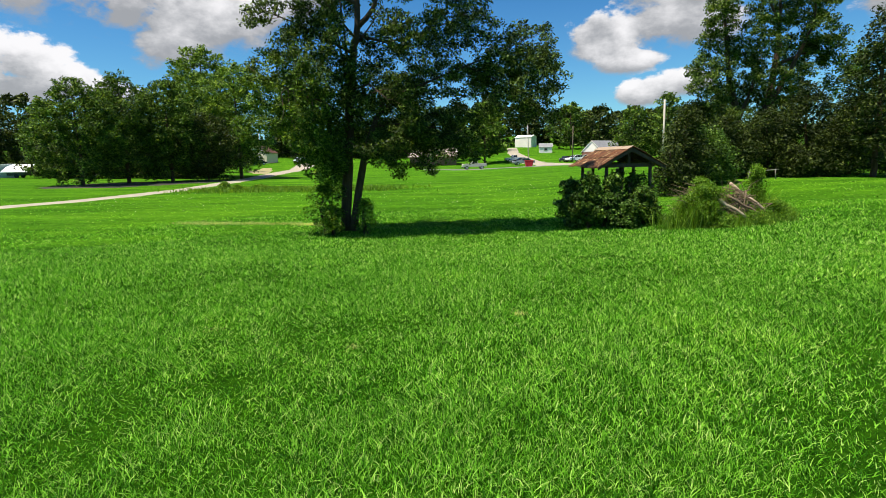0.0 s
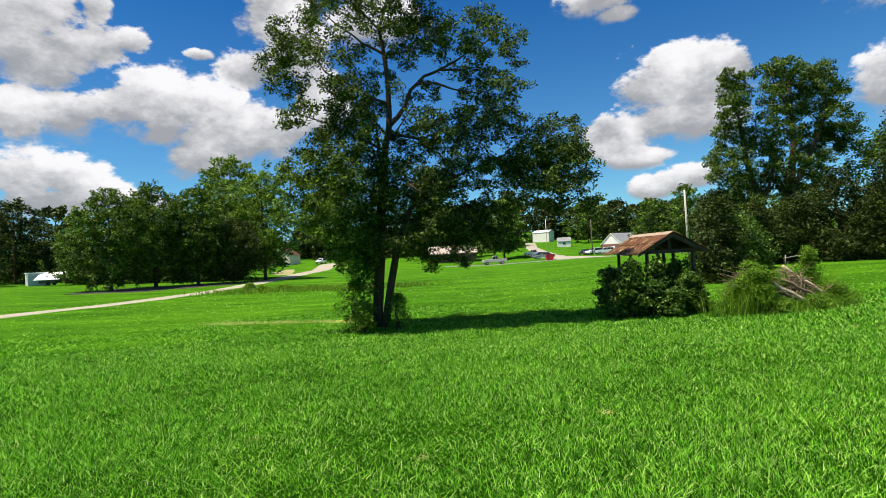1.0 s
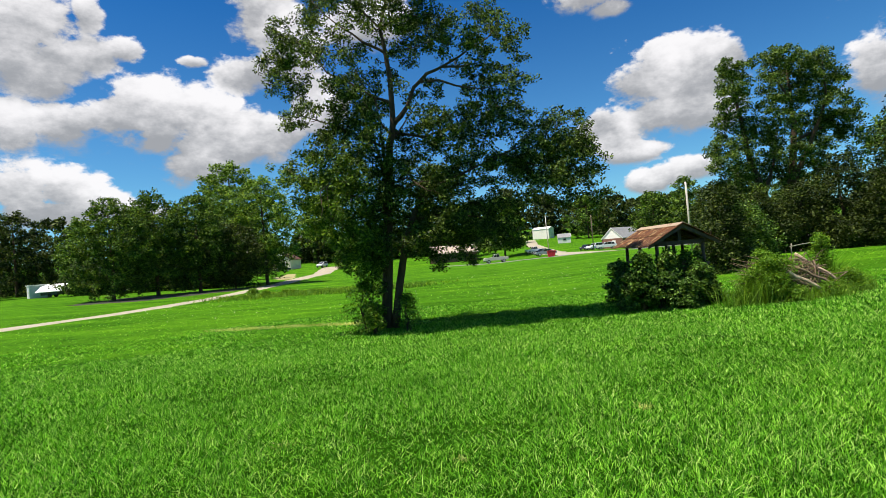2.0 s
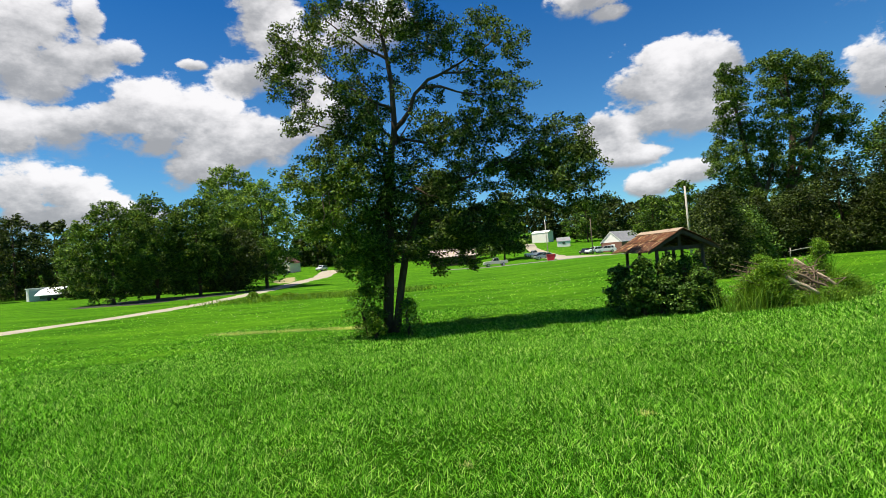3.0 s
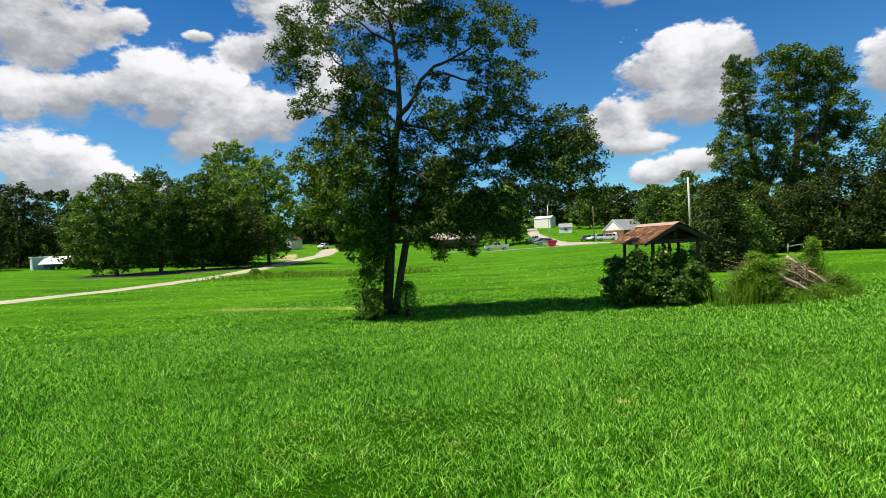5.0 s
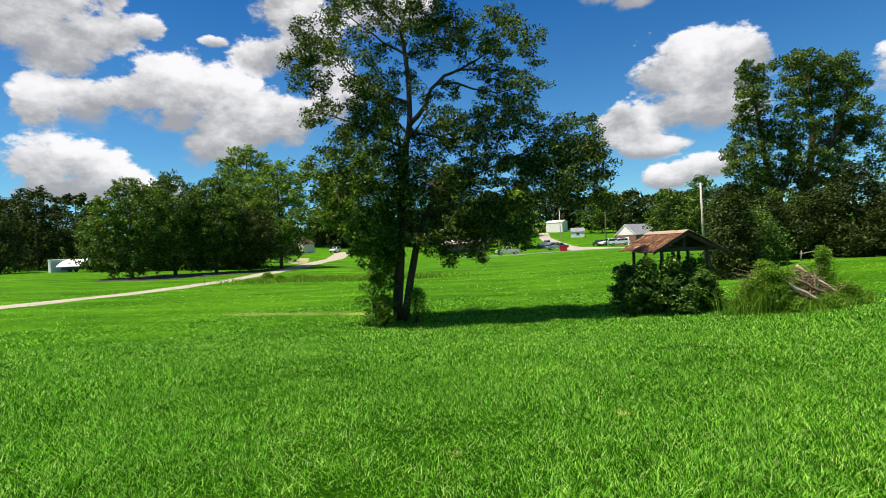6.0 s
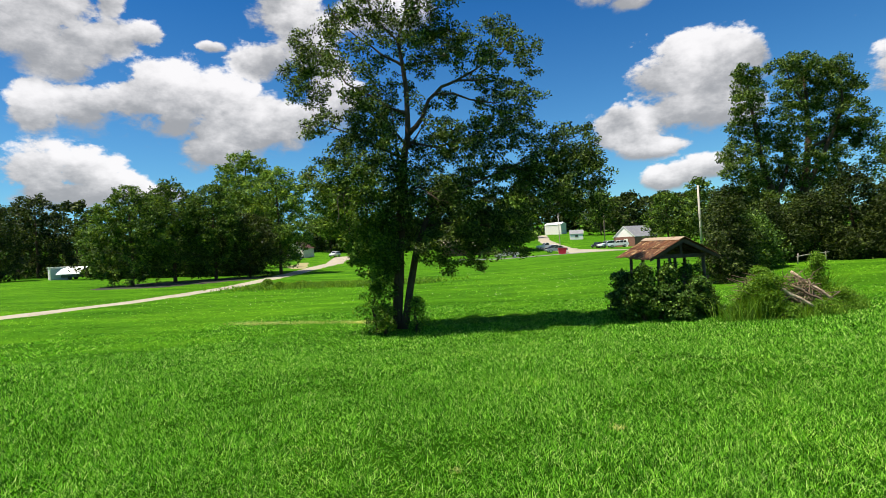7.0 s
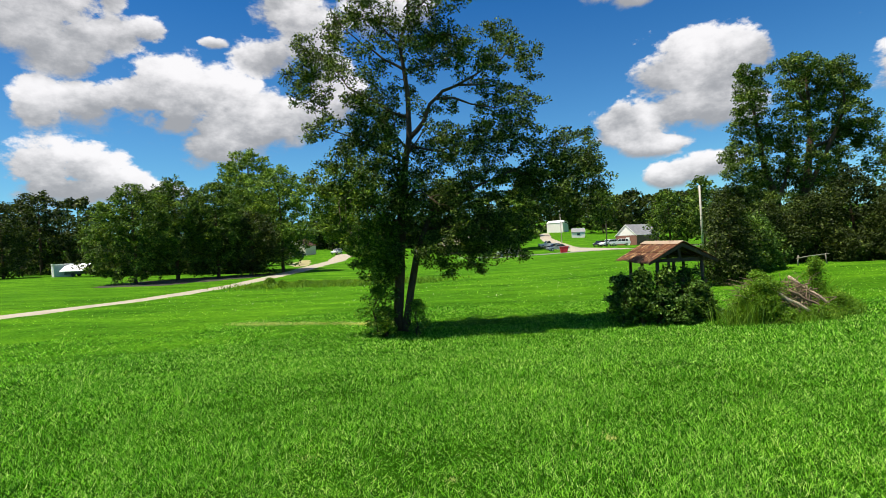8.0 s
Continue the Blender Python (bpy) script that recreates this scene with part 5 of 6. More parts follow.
# creepers and bushes that swallow the shelter's lower half
VINES = "creeper thicket round the shelter"
for k, (x, y, h, r, n) in enumerate(((4.45, 19.0, 1.25, 0.6, 2600), (4.75, 18.6, 1.85, 0.5, 3000), (4.5, 20.2, 1.6, 0.7, 1800), (5.25, 18.4, 1.15, 0.65, 2600), (5.6, 18.75, 1.7, 0.42, 2000),
                                     (6.0, 18.2, 0.85, 0.55, 2000), (6.5, 18.5, 1.3, 0.5, 2200), (6.85, 18.9, 0.85, 0.5, 1500), (4.9, 21.2, 1.2, 0.8, 1300), (6.9, 20.6, 1.5, 0.6, 1400))):
    shrub(x, y, h * 1.12, r, int(n * 1.5), 0.125, LEAF_VINE, "leafy dark green creeper thicket round the shelter posts", 80 + k, "creeper_thicket", 5, VINES, "shrub", 0.14)


for k, (u, v, h) in enumerate(((-0.82, 0.22, 1.7), (-0.82, 1.35, 1.5), (-0.25, 0.25, 1.8), (0.35, 0.2, 1.4), (0.8, 0.25, 1.4), (-0.5, 0.15, 1.95), (0.1, 0.2, 1.9), (0.55, 0.25, 1.75), (-0.78, 2.2, 1.6))):
    a = radians(1.5)
    x, y = 6.31 + u * math.cos(a) - v * math.sin(a), 19.2 + u * math.sin(a) + v * math.cos(a) - 0.05
    grow("climbing_creeper", x, y, [[(0, 0, 0, 0.015), (0.05, -0.03, h * 0.5, 0.012), (-0.03, 0, h * 0.95, 0.006)]],
         [(0.0, -0.04, h * 0.25, 0.3, 0.25, h * 0.25), (0.03, -0.02, h * 0.62, 0.2, 0.18, h * 0.25), (0, 0, h * 0.92, 0.13, 0.13, h * 0.1)], 60, 800, 0.11, LEAF_VINE,
         "creeper climbing a shelter post", "creeper", VINES, 90 + k, 0.12, 0.01, sides=5)


# ---------------------------------------------------------------- brush pile
def log_thing(a, b, r, material, label, name="log", seed=1):
    rnd = random.Random(seed)
    a, b = Vector(a), Vector(b)
    tube = Tubes()
    n = 7
    pts = [a.lerp(b, i / n) + Vector((rnd.uniform(-1, 1), rnd.uniform(-1, 1), rnd.uniform(-1, 1))) * r * 0.6 for i in range(n + 1)]
    tube.add(pts, [r * (1.08 - 0.25 * i / n) * rnd.uniform(0.93, 1.07) for i in range(n + 1)], 9, 0.1, rnd)
    ob = tube.make(name, material, None)
    return tagged(ob, label, "log" if name == "log" else "branch", "brush pile")


def pile():
    px, py = 8.75, 17.6
    z = gz(px, py)
    log_thing((px + 0.15, py - 0.1, z + 1.3), (px + 1.15, py - 0.4, z + 0.42), 0.044, DEADWOOD, "pale peeled log leaning on a brush pile", seed=1)
    log_thing((px + 0.45, py - 0.0, z + 1.02), (px + 1.25, py - 0.3, z + 0.45), 0.036, DEADWOOD, "pale weathered log on a brush pile", seed=2)
    log_thing((px - 0.5, py - 0.75, z + 0.86), (px + 0.25, py - 0.95, z + 0.32), 0.05, DEADWOOD, "pale broken log low on a brush pile", seed=3)
    log_thing((px - 0.15, py - 0.55, z + 0.95), (px + 0.75, py - 0.75, z + 0.38), 0.04, TWIG, "brown log lying in a brush pile", seed=4)
    log_thing((px - 0.5, py - 0.5, z + 0.7), (px + 0.6, py - 0.7, z + 0.2), 0.06, TWIG, "brown log lying in a brush pile", seed=5)
    rnd = random.Random(9)
    tubes = Tubes()
    for i in range(260):
        a = rnd.uniform(0, 6.28)
        r = abs(rnd.gauss(0, 0.42))
        c = Vector((px + 0.15 + r * math.cos(a) * 1.2, py - 0.2 + r * math.sin(a) * 0.9, z + max(0.04, rnd.uniform(0.0, 1.15) * (1 - r * 0.55))))
        d = Vector((rnd.uniform(-1, 1), rnd.uniform(-1, 1), rnd.uniform(-0.6, 0.25))).normalized() * rnd.uniform(0.2, 0.55)
        m = Vector((rnd.uniform(-1, 1), rnd.uniform(-1, 1), rnd.uniform(-1, 1))) * 0.07
        lo = lambda q: Vector((q.x, q.y, max(q.z, gz(q.x, q.y) + 0.01)))
        rr = rnd.uniform(0.006, 0.022)
        tubes.add([lo(c - d), c + m, lo(c + d)], [rr, rr * 0.8, rr * 0.4], 5)
    for i in range(46):
        a = Vector((px - 1.0 + rnd.uniform(-0.3, 0.5), py + rnd.uniform(-0.5, 0.4), z + rnd.uniform(0.4, 1.0)))
        d = Vector((rnd.uniform(-1.0, 0.3), rnd.uniform(-0.4, 0.4), rnd.uniform(-0.05, 0.55))) * rnd.uniform(0.4, 0.9)
        tubes.add([a, a + d * 0.5 + Vector((0, 0, 0.06)), a + d], [0.014, 0.01, 0.004], 5)
    for i in range(14):
        a = Vector((px + rnd.uniform(-0.3, 0.9), py + rnd.uniform(-0.2, 0.5), z + 0.9))
        d = Vector((rnd.uniform(-0.5, 0.6), rnd.uniform(-0.3, 0.3), rnd.uniform(0.4, 0.9))) * 0.8
        tubes.add([a, a + d * 0.6, a + d + Vector((rnd.uniform(-0.1, 0.3), 0, -0.1))], [0.012, 0.008, 0.003], 5)
    for i in range(12):
        a = Vector((px - 0.2 + rnd.uniform(-0.3, 0.5), py + rnd.uniform(-0.3, 0.3), z + rnd.uniform(0.5, 0.9)))
        d = Vector((-1.0, rnd.uniform(-0.35, 0.35), rnd.uniform(0.1, 0.55))) * rnd.uniform(0.7, 1.35)
        tubes.add([a, a + d * 0.5 + Vector((0, 0, rnd.uniform(0.0, 0.1))), a + d], [0.017, 0.012, 0.005], 5)
    tagged(tubes.make("brush_heap", TWIG, None), "heap of dead brown sticks and brush", "brush pile", kind="stuff")


pile()


def rail_fence(x0, y0, x1, y1, h):
    """A broken fence bay: two leaning posts and one grey rail."""
    root = thing("rail_fence", pose(x0, y0, gz(x0, y0)), "broken grey wooden rail fence under the hedgerow", "fence")
    dx, dy, dz = x1 - x0, y1 - y0, gz(x1, y1) - gz(x0, y0)
    for u, lean in ((0.06, 0.05), (0.94, -0.07)):
        tube = Tubes()
        tube.add([(dx * u, dy * u, dz * u - 0.1), (dx * u + lean, dy * u, dz * u + h + 0.12)], [0.035, 0.03], 8)
        tube.make("post", DEADGREY, root)
    tube = Tubes()
    tube.add([(0, -0.08, h - 0.08), (dx * 0.4, dy * 0.4 - 0.08, dz * 0.4 + h + 0.02), (dx, dy - 0.08, dz + h + 0.08)], [0.032, 0.03, 0.026], 8)
    tube.make("rail", DEADGREY, root)
    return root


DEADGREY = surface("silvered_rail", (0.24, 0.21, 0.16), (0.42, 0.38, 0.30), 3, 0.9, grain=24)
rail_fence(18.9, 34.8, 21.0, 35.0, 0.52)
WEEDS = "shrubs round the brush pile"
shrub(7.95, 17.1, 1.5, 0.75, 9000, 0.075, LEAF_WEED, "fine-leaved green shrub beside the brush pile", 101, n=9, group=WEEDS, spread=0.15)
shrub(7.5, 17.4, 1.05, 0.6, 4000, 0.075, LEAF_WEED, "fine-leaved green shrub beside the brush pile", 102, n=8, group=WEEDS, spread=0.15)
shrub(8.25, 18.1, 1.65, 0.6, 5000, 0.08, LEAF_WEED, "tall green weeds behind the brush pile", 103, n=9, group=WEEDS, spread=0.15)
shrub(10.15, 18.3, 1.95, 0.4, 4600, 0.07, LEAF_WEED, "upright green shrub behind the logs", 104, n=9, group=WEEDS, spread=0.13)
shrub(10.2, 17.3, 0.75, 0.6, 3600, 0.07, LEAF_WEED, "low weeds beside the brush pile", 105, n=7, group=WEEDS, spread=0.14)
shrub(9.3, 16.8, 0.45, 0.6, 3200, 0.07, LEAF_WEED, "low weeds in front of the brush pile", 106, n=7, group=WEEDS, spread=0.14)
shrub(8.2, 16.6, 0.5, 0.5, 2600, 0.07, LEAF_WEED, "low weeds in front of the brush pile", 107, n=7, group=WEEDS, spread=0.14)
shrub(10.8, 18.0, 0.5, 0.6, 2600, 0.07, LEAF_WEED, "low weeds beside the brush pile", 108, n=7, group=WEEDS, spread=0.14)
LANE = "weeds by the lane"
for k, (x, y, h, r) in enumerate(((-19.66, 49.28, 0.75, 0.7), (-18.11, 48.04, 0.5, 0.8), (-16.4, 49.2, 0.45, 0.8))):
    shrub(x, y, h, r, 2200, 0.16, LEAF_WEED, "bright green weeds by the gravel lane", 120 + k, "weed_clump", 6, LANE, "weeds", 0.2)


# ---------------------------------------------------------------- poles
def pole(x, y, top, r, material, label, lean=0.0, bar=False):
    root = thing("utility_pole", pose(x, y, gz(x, y) - 0.1), label, "utility pole")
    h = top - gz(x, y)
    tube = Tubes()
    tube.add([(0, 0, 0), (lean * 0.5, 0, h * 0.5), (lean, 0, h)], [r, r * 0.88, r * 0.75], 10)
    tube.make("shaft", material, root)
    if bar:
        part("cross_arm", boxed(-0.7 + lean, 0.7 + lean, -0.06, 0.06, h - 0.5, h - 0.38, bevel=0.01), material, root)
    return root


pole(23.63, 59.88, 7.79, 0.125, POLEWOOD, "bleached bare wooden pole behind the shelter", -0.1)
pole(31.39, 134.55, 8.97, 0.12, POLEDARK, "thin dark utility pole by the street", 0.0)
pole(22.73, 147.73, 10.41, 0.12, POLEWOOD, "tan utility pole beside the drive", -0.2)
pole(-50.99, 155.05, 10.31, 0.13, POLEWOOD, "grey utility pole before a red-roofed cottage", 0.0)


# ---------------------------------------------------------------- buildings
def gable_house(name, x, y, turn, w, d, eave, ridge, wall_m, roof_m, label, category, over=0.25, base_m=None, doors=(), windows=(), ribs=0, gable_m=None):
    """w is the gable front, on the side of -y before turning; d the depth."""
    root = thing(name, pose(x, y, gz(x, y) - 0.15, 0, 0, turn), label, category)
    h = w / 2
    wm = wall_m
    for u, nm in ((0.0, "front_wall"), (d - 0.15, "back_wall")):
        part(nm, boxed(-h, h, u, u + 0.15, 0, eave), base_m or wm, root)
        bm = bmesh.new()
        prism(bm, [(-h, eave), (h, eave), (0, ridge)], u, u + 0.15)
        part("gable", bm, gable_m or wm, root)
    for s in (-1, 1):
        part("side_wall", boxed(min(s * h, s * (h - 0.15)), max(s * h, s * (h - 0.15)), 0.15, d - 0.15, 0, eave), base_m or wm, root)
    k = (ridge - eave) / h
    for s in (-1, 1):
        bm = bmesh.new()
        e = h + over
        prism(bm, [(0, ridge + 0.12), (s * e, eave - over * k + 0.12), (s * e, eave - over * k), (0, ridge)], -over, d + over)
        roof = part("roof", bm, roof_m, root)
        bm = bmesh.new()
        prism(bm, [(0, ridge + 0.13), (s * e, eave - over * k + 0.13), (s * e, eave - over * k - 0.06), (0, ridge - 0.06)], -over - 0.03, -over)
        part("bargeboard", bm, WHITE, root)
    for (u, z0, dw, dh) in doors:
        part("door", boxed(u - dw / 2, u + dw / 2, -0.04, 0.0, z0, z0 + dh, bevel=0.01), WHITE, root, "white door")
    for (u, z0, dw, dh) in windows:
        win = part("window", boxed(u - dw / 2 - 0.07, u + dw / 2 + 0.07, -0.05, 0.0, z0 - 0.07, z0 + dh + 0.07), WHITE, root, "white-framed window")
        part("pane", boxed(u - dw / 2, u + dw / 2, -0.065, -0.05, z0, z0 + dh), GLASS, win)
    for i in range(ribs):
        u = -h + (i + 0.5) * w / ribs
        top = eave + (1 - abs(u) / h) * (ridge - eave) - 0.1
        part("rib", boxed(u - 0.03, u + 0.03, -0.03, 0.0, 0.1, top), WHITE, root)
        v = (i + 0.5) * d / ribs
        part("rib", boxed(-h - 0.03, -h, v - 0.03, v + 0.03, 0.1, eave), WHITE, root)
    return root


gable_house("cottage", 37.56, 140.31, -47, 5.9, 10.93, 2.6, 5.25, WHITE, GREYROOF, "white-gabled cottage with brick walls and grey roof", "house", 0.14, BRICK,
            doors=((0.5, 0.1, 1.0, 2.0),), windows=((-1.2, 0.9, 0.8, 0.9),))
gable_house("metal_barn", 38.9, 237.0, 56, 5.34, 7.6, 4.3, 5.2, WHITE, WHITEROOF, "white corrugated metal barn on the rise", "barn", 0.15, ribs=9, doors=((-0.9, 0.1, 1.2, 1.5),))
garden_shed = gable_house("garden_shed", 37.0, 188.51, 82, 3.56, 4.25, 1.99, 3.22, WHITE, GREYROOF, "small white garden shed with grey roof", "shed", 0.15)
pane_frame = part("window", boxed(-1.84, -1.78, 1.5, 2.7, 0.9, 1.7), WHITE, garden_shed, "white-framed window")
part("pane", boxed(-1.86, -1.84, 1.62, 2.58, 1.0, 1.6), GLASS, pane_frame)
gable_house("red_roofed_cottage", -55.6, 165.8, -14, 6.79, 6.2, 3.13, 5.09, CREAM, REDROOF, "cream cottage with red metal roof beside lane", "cottage", 0.2,
            doors=((1.2, 0.1, 0.95, 2.0),), windows=((-1.0, 1.0, 0.9, 1.0),))
gable_house("brick_house", 3.58, 153.56, 90, 8.38, 12.57, 2.5, 4.5, BRICK, surface("tan_shingle", (0.42, 0.33, 0.24), (0.52, 0.43, 0.33), 1.0, 0.9), "low brick house with tan roof behind trees", "house", 0.4)


def white_shed(x, y, turn):
    root = thing("storage_shed", pose(x, y, gz(x, y) - 0.1, 0, 0, turn), "small white storage shed with flat pale roof", "shed")
    part("front_wall", boxed(-0.9, 0.9, 0.0, 0.1, 0, 2.15), WHITE, root)
    part("back_wall", boxed(-0.9, 0.9, 2.5, 2.6, 0, 2.15), WHITE, root)
    # side walls: white siding greyed, their shade put into the colour
    for s in (-0.9, 0.8):
        part("side_wall", boxed(s, s + 0.1, 0.1, 2.5, 0, 2.15), plain("shaded_siding", (0.5, 0.52, 0.55), 0.7), root)
    part("roof", boxed(-1.05, 1.05, -0.12, 2.75, 2.15, 2.27, bevel=0.02), WHITEROOF, root)
    d = part("door", boxed(-0.5, 0.5, -0.03, 0.0, 0.1, 2.0), plain("pale_door", (0.66, 0.67, 0.68), 0.6), root, "pale grey door")
    part("door_handle", boxed(0.35, 0.4, -0.06, -0.03, 1.0, 1.12), DARKTRIM, d)


white_shed(-71.9, 88.4, -42)


def covered_trailer(x, y, turn):
    root = thing("camper_trailer", pose(x, y, gz(x, y), 0, 0, turn), "low dark trailer under a sloping white sheet top", "trailer")
    bm = bmesh.new()
    prism(bm, [(-1.15, 1.0), (1.15, 2.15), (1.15, 2.05), (-1.15, 0.9)], -2.0, 2.0, axis="x")
    part("top", bm, WHITEROOF, root, "white sloping sheet top")
    for u in (-1.9, 1.9):
        part("prop", boxed(u - 0.04, u + 0.04, 1.0, 1.08, 0.05, 2.02), DARKTRIM, root)
    part("body", boxed(-1.3, 1.3, -0.9, 0.95, 0.4, 1.0, bevel=0.05), plain("trailer_side", (0.06, 0.07, 0.06), 0.7), root, "dark lower body")
    for s in (-1, 1):
        bm = bmesh.new()
        bmesh.ops.create_cone(bm, cap_ends=True, segments=18, radius1=0.33, radius2=0.33, depth=0.2, matrix=Matrix.Translation((0.1, s * 0.85, 0.33)) @ Matrix.Rotation(math.pi / 2, 4, "X"))
        part("wheel", bm, RUBBER, root)


covered_trailer(-68.0, 88.6, 8)


# ---------------------------------------------------------------- vehicles
def vehicle(name, x, y, turn, paint, label, style, category="car", length=4.7):
    """Nose towards -x before turning."""
    root = thing(name, pose(x, y, gz(x, y) + 0.05, 0, 0, turn), label, category, "parked vehicles")
    w, half = 0.88, length / 2
    if style == "pickup":
        low = [(-half, 0.45), (-half, 0.95), (-half + 0.15, 1.05), (-0.75, 1.1), (0.75, 1.12), (half, 1.12), (half, 0.5)]
        cab = [(-0.85, 1.08), (-0.35, 1.72), (0.55, 1.74), (0.72, 1.1)]
        panes = [[(-0.62, 1.14), (-0.27, 1.64), (0.02, 1.65), (0.02, 1.14)], [(0.1, 1.14), (0.1, 1.65), (0.48, 1.66), (0.6, 1.14)]]
    elif style == "suv":
        low = [(-half, 0.4), (-half, 0.85), (-half + 0.2, 1.0), (-0.95, 1.08), (half - 0.1, 1.1), (half, 0.9), (half, 0.45)]
        cab = [(-1.05, 1.05), (-0.4, 1.66), (1.7, 1.7), (2.2, 1.08)]
        panes = [[(-0.78, 1.12), (-0.3, 1.58), (0.2, 1.6), (0.2, 1.12)], [(0.3, 1.12), (0.3, 1.6), (1.1, 1.61), (1.1, 1.12)], [(1.2, 1.12), (1.2, 1.61), (1.6, 1.6), (1.9, 1.12)]]
    else:
        low = [(-half, 0.35), (-half, 0.72), (-half + 0.25, 0.86), (-0.9, 0.95), (1.4, 0.98), (half - 0.05, 0.92), (half, 0.4)]
        cab = [(-1.0, 0.93), (-0.3, 1.42), (0.9, 1.43), (1.65, 0.96)]
        panes = [[(-0.72, 0.99), (-0.22, 1.36), (0.22, 1.37), (0.22, 0.99)], [(0.3, 0.99), (0.3, 1.37), (0.85, 1.36), (1.3, 0.99)]]
    bm = bmesh.new()
    prism(bm, low, -w, w)
    bmesh.ops.bevel(bm, geom=list(bm.edges), offset=0.05, segments=2, affect="EDGES")
    body = part("body", bm, paint, root, smooth=False)
    bm = bmesh.new()
    prism(bm, cab, -w + 0.1, w - 0.1)
    bmesh.ops.bevel(bm, geom=list(bm.edges), offset=0.05, segments=2, affect="EDGES")
    part("cabin", bm, paint, root)
    for pts in panes:
        for s in (-1, 1):
            bm = bmesh.new()
            o = s * (w - 0.1)
            prism(bm, pts, min(o, o + s * 0.012), max(o, o + s * 0.012))
            part("side_window", bm, GLASS, root)
    a, b = Vector((cab[0][0], 0, cab[0][1])), Vector((cab[1][0], 0, cab[1][1]))
    n = Vector((-(b - a).z, 0, (b - a).x)).normalized() * 0.012
    p, q = a.lerp(b, 0.14) + n, a.lerp(b, 0.9) + n
    bm = bmesh.new()
    prism(bm, [(p.x, p.z), (q.x, q.z), (q.x + 0.02, q.z - 0.02), (p.x + 0.02, p.z - 0.02)], -w + 0.2, w - 0.2)
    part("windscreen", bm, GLASS, root)
    for s in (-1, 1):
        part("headlight", boxed(-half - 0.015, -half + 0.03, s * 0.62 - 0.14, s * 0.62 + 0.14, 0.66, 0.8, bevel=0.01), plain("lamp_glass", (0.7, 0.7, 0.68), 0.15), root)
        for u in (-half + 0.85, half - 0.95):
            rot = Matrix.Translation((u, s * (w - 0.06), 0.33)) @ Matrix.Rotation(math.pi / 2, 4, "X")
            bm = bmesh.new()
            bmesh.ops.create_cone(bm, cap_ends=True, segments=22, radius1=0.33, radius2=0.33, depth=0.22, matrix=rot)
            tyre = part("wheel", bm, RUBBER, root)
            bm = bmesh.new()
            bmesh.ops.create_cone(bm, cap_ends=True, segments=18, radius1=0.19, radius2=0.21, depth=0.25, matrix=rot)
            part("rim", bm, CHROME, tyre)
    part("bumper", boxed(-half - 0.06, -half + 0.05, -w + 0.05, w - 0.05, 0.36, 0.52, bevel=0.02), DARKTRIM, root)
    return root


PAINT_W = plain("white_car_paint", (0.75, 0.75, 0.74), 0.25, 0, 0.04)
PAINT_D = plain("dark_car_paint", (0.02, 0.022, 0.03), 0.2, 0, 0.04)
PAINT_S = plain("silver_car_paint", (0.35, 0.37, 0.40), 0.25, 0.5, 0.04)
PAINT_T = plain("faded_tan_paint", (0.55, 0.54, 0.42), 0.4, 0, 0.1)
vehicle("pickup_truck", 6.25, 112.84, 6, PAINT_T, "old pale tan pickup truck parked on street", "pickup", "truck", 4.9)
vehicle("pickup_truck", 18.89, 147.37, 12, PAINT_W, "white pickup truck parked beside drive", "pickup", "truck", 4.9)
vehicle("sedan", 18.61, 132.78, 10, PAINT_D, "dark sedan parked beside drive", "sedan", "car", 4.6)
vehicle("sedan", 17.14, 118.27, 8, PAINT_S, "silver grey sedan parked beside a red skip", "sedan", "car", 4.6)
vehicle("suv", 34.6, 134.89, -6, PAINT_W, "white suv parked before the cottage", "suv", "car", 4.8)
vehicle("suv", 32.6, 137.6, 30, PAINT_W, "white suv parked behind another", "suv", "car", 4.8)
vehicle("sedan", 31.2, 141.5, 55, PAINT_D, "dark sedan parked beside white suv", "sedan", "car", 4.5)
vehicle("suv", -42.85, 165.8, 78, PAINT_W, "pale suv standing on the gravel lane", "suv", "car", 4.6)


vehicle("sedan", -52.4, 158.0, 20, PAINT_D, "dark sedan parked before a cream cottage", "sedan", "car", 4.5)


def skip(x, y):
    root = thing("skip_bin", pose(x, y, gz(x, y), 0, 0, -4), "small red metal skip on the lawn's edge", "skip")
    bm = bmesh.new()
    prism(bm, [(-0.6, 0.08), (0.55, 0.08), (0.85, 1.15), (-0.75, 1.15)], -0.6, 0.6)
    bmesh.ops.delete(bm, geom=[f for f in bm.faces if f.normal.z > 0.9], context="FACES")
    ob = part("body", bm, BINRED, root)
    ob.modifiers.new("thickness", "SOLIDIFY").thickness = 0.04
    part("rim", boxed(-0.8, 0.9, -0.65, -0.59, 1.1, 1.19, bevel=0.01), BINRED, root)
    part("rim", boxed(-0.8, 0.9, 0.59, 0.65, 1.1, 1.19, bevel=0.01), BINRED, root)
    for u in (-0.4, 0.05, 0.5):
        part("rib", boxed(u - 0.03, u + 0.03, -0.65, -0.6, 0.1, 1.1), BINRED, root)


skip(15.98, 103.57)


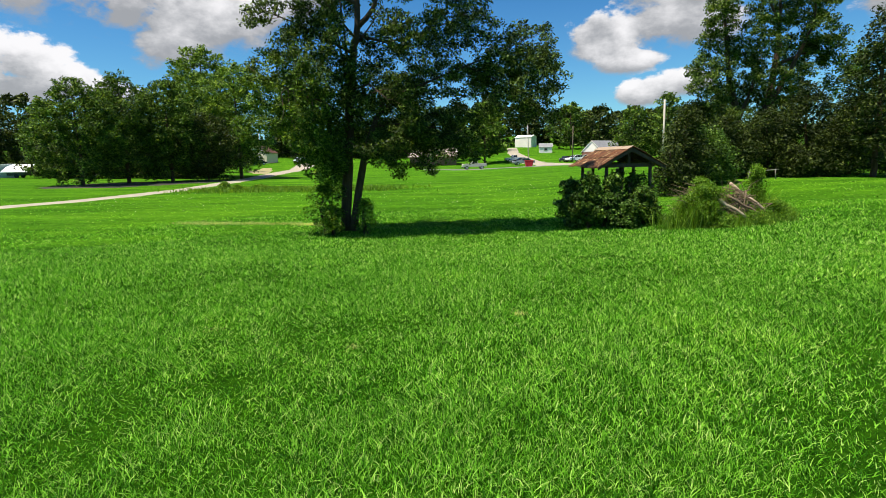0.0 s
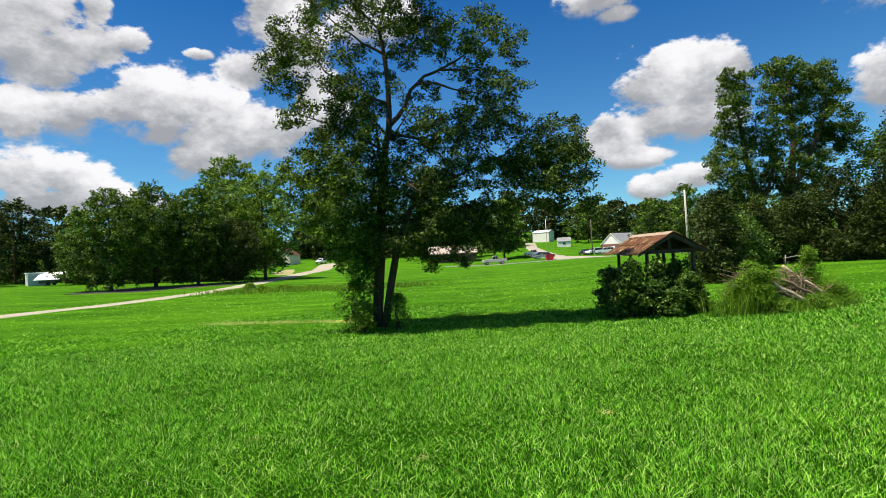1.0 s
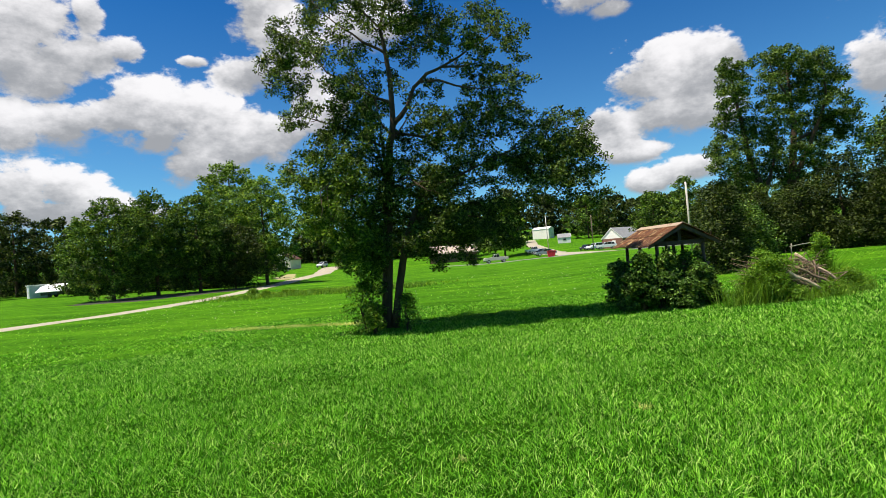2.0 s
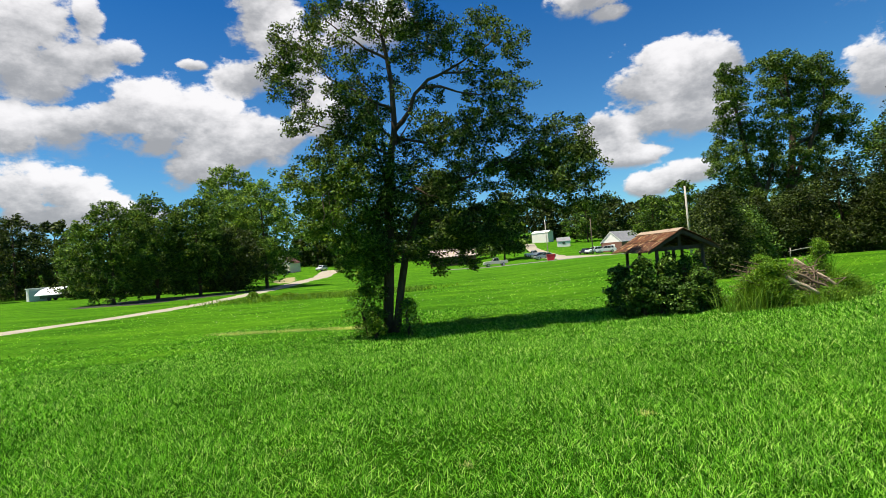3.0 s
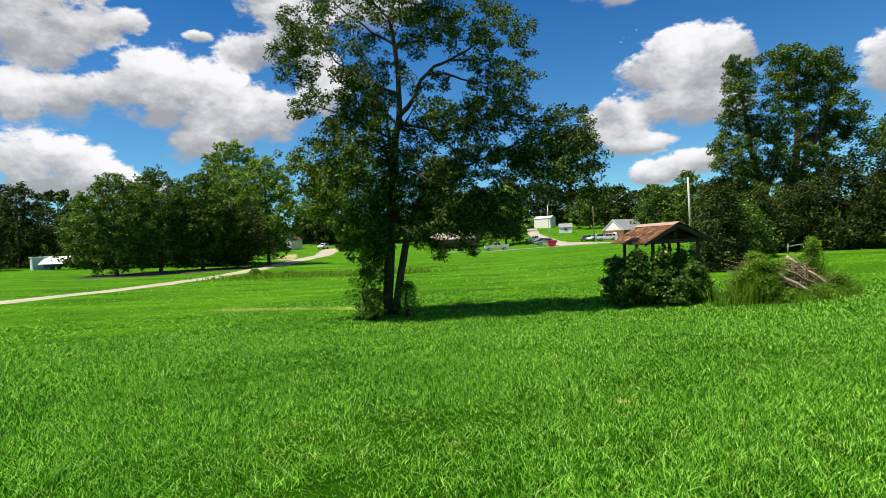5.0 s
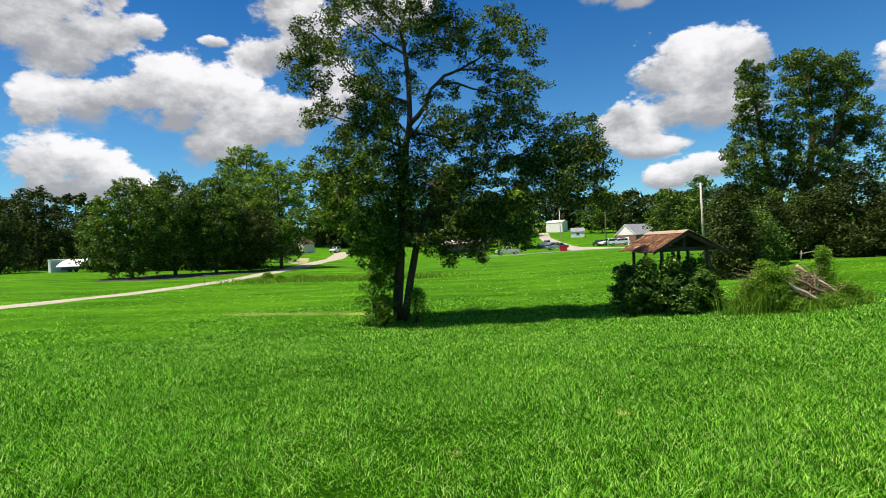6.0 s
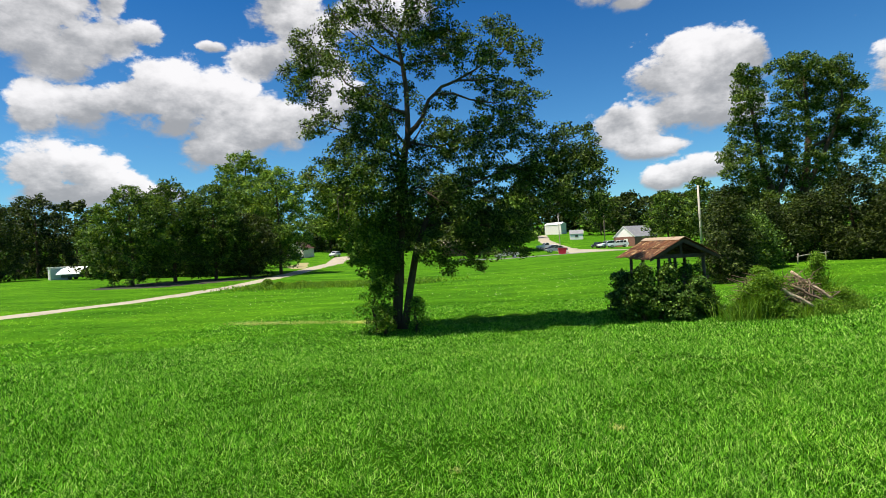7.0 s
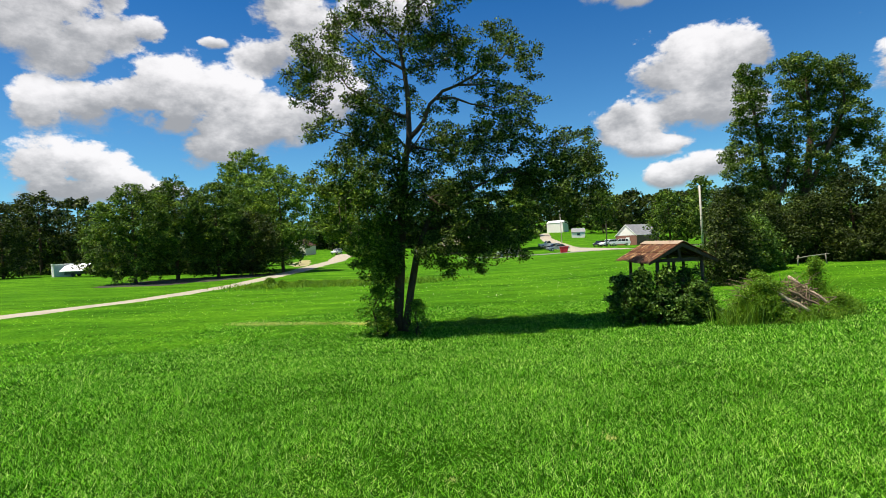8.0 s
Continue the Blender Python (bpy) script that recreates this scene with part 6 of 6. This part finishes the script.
# ---------------------------------------------------------------- grass
def blades(name, rng, xs, ys, height, width, material, label, lean=0.5, kind="stuff", category="grass", thin=False):
    """Bent blades standing on the land; thin ones are single slivers."""
    n = len(xs)
    zs = ground_z(xs, ys) - 0.015
    a = rng.uniform(0, 2 * math.pi, n)
    side = np.stack([np.cos(a), np.sin(a), np.zeros(n)], 1)
    b = rng.uniform(0, 2 * math.pi, n)
    bend = np.stack([np.cos(b), np.sin(b), np.zeros(n)], 1) * (lean * rng.uniform(0.1, 1.2, n))[:, None]
    h, w = (height * rng.uniform(0.45, 1.3, n))[:, None], (width * rng.uniform(0.6, 1.3, n))[:, None]
    base = np.stack([xs, ys, zs], 1)
    up = np.array([[0, 0, 1.0]])
    mid = base + up * h * 0.55 + bend * h * 0.3
    tip = base + up * h * 0.9 + bend * h
    if thin:
        v, each, start = np.stack([base - side * w, base + side * w, tip], 1), [[0, 1, 2]], [0]
    else:
        v, each, start = np.stack([base - side * w, base + side * w, mid + side * w * 0.8, mid - side * w * 0.8, tip], 1), [[0, 1, 2, 3], [3, 2, 4]], [0, 4]
    nv, flat = v.shape[1], np.array([sum(each, [])])
    me = bpy.data.meshes.new(name)
    me.vertices.add(nv * n)
    me.vertices.foreach_set("co", np.ascontiguousarray(v.astype(np.float32)).ravel())
    loops = (np.arange(n) * nv)[:, None] + flat
    me.loops.add(flat.size * n)
    me.loops.foreach_set("vertex_index", loops.ravel().astype(np.int32))
    me.polygons.add(len(start) * n)
    st = ((np.arange(n) * flat.size)[:, None] + np.array([start])).ravel().astype(np.int32)
    me.polygons.foreach_set("loop_start", st)
    me.materials.append(material)
    me.update(calc_edges=True)
    return tagged(new(name, me), label, category, kind=kind)


def sward(seed, r0, r1, density, height, width, half=radians(43), thin=False):
    """Blades over a sector of the meadow round its near corner."""
    rng = np.random.default_rng(seed)
    n = int(half * (r1 * r1 - r0 * r0) * density)
    r = np.sqrt(rng.uniform(r0 * r0, r1 * r1, n))
    a = rng.uniform(-half, half, n) * rng.uniform(0.86, 1.25, n)
    xs, ys = -0.7 + r * np.sin(a), 0.2 + r * np.cos(a)
    tuft = np.array([noise.noise((x * 1.7, y * 1.7, 0.3)) for x, y in zip(xs, ys)])
    keep = rng.random(n) < np.clip(0.8 + 0.28 * tuft, 0.3, 1)
    xs, ys, tuft = xs[keep], ys[keep], tuft[keep]
    return blades("meadow_grass", rng, xs, ys, height * (1 + 0.5 * tuft), width, GRASS, "lush green meadow grass", 1.25, thin=thin)


sward(201, 1.2, 4.0, 8500, 0.068, 0.0031)
sward(202, 4.0, 6.5, 5200, 0.070, 0.0041)
sward(203, 6.5, 9.5, 4600, 0.074, 0.0072, thin=True)
sward(204, 9.5, 14.0, 2500, 0.078, 0.0105, thin=True)
sward(205, 14.0, 20.0, 950, 0.085, 0.016, thin=True)
sward(206, 20.0, 27.0, 260, 0.065, 0.022, thin=True)
sward(207, 0.0, 9.0, 420, 0.07, 0.0075, math.pi, thin=True)
sward(208, 27.0, 50.0, 16, 0.05, 0.03, thin=True)


def patch(name, seed, line, n, jitter, height, width, material, label):
    rng = np.random.default_rng(seed)
    pts = np.array(line, float)
    k = rng.integers(0, len(pts) - 1, n) if len(pts) > 1 else np.zeros(n, int)
    u = rng.random(n)[:, None]
    p = pts[k] * (1 - u) + pts[np.minimum(k + 1, len(pts) - 1)] * u
    p = p + rng.normal(size=(n, 2)) * np.array(jitter)
    return blades(name, rng, p[:, 0], p[:, 1], height, width, material, label, 1.0)


patch("dry_grass", 211, [(-11.5, 23.8), (-8.5, 22.9), (-5.9, 22.2), (-4.4, 21.8)], 1700, (0.35, 0.2), 0.10, 0.014, STRAW, "straw-coloured uncut strip along mown lawn")
patch("dry_grass", 212, [(0.7, 6.64), (0.74, 6.66)], 140, (0.06, 0.07), 0.05, 0.005, STRAW, "small dry tuft in the meadow")
patch("dry_grass", 213, [(-1.17, 5.56), (-1.12, 5.57)], 120, (0.06, 0.06), 0.05, 0.005, STRAW, "small dry tuft in the meadow")
patch("dry_grass", 214, [(-2.9, 6.2), (-2.85, 6.25)], 60, (0.05, 0.05), 0.06, 0.004, STRAW, "small dry tuft in the meadow")
patch("lane_weeds", 215, [(-19.88, 48.75), (-16.38, 49.28), (-13.29, 50.72), (-9.55, 49.65), (-6.84, 48.22)], 8000, (2.4, 1.9), 0.30, 0.035, LEAF_WEED, "bright ragged weeds between lane and lawn")
for k, (x, y, n, h) in enumerate(((7.5, 17.0, 420, 1.05), (7.0, 17.2, 260, 0.7), (8.3, 17.9, 260, 1.15), (10.1, 18.2, 260, 1.2), (10.6, 17.6, 220, 0.55), (9.4, 16.7, 240, 0.45), (8.4, 16.5, 220, 0.5))):
    patch("tall_weeds", 230 + k, [(x, y), (x + 0.1, y + 0.05)], n, (0.28, 0.25), h, 0.008, LEAF_WEED, "feathery tall grass round the brush pile")


def clover():
    """White clover heads, low in the mown lawn."""
    rng = np.random.default_rng(77)
    n = 200
    x, y = rng.uniform(-24, 12, n), rng.uniform(29, 60, n)
    z = ground_z(x, y) + 0.05
    c = np.stack([x, y, z], 1)
    tagged(quads("clover_heads", np.concatenate([leaf_quads(rng, c + rng.normal(size=c.shape) * 0.012, 0.035, 0.05) for _ in range(3)]),
                 plain("clover_white", (0.62, 0.64, 0.5), 0.8)), "white clover heads in the mown lawn", "flowers", kind="stuff")


clover()
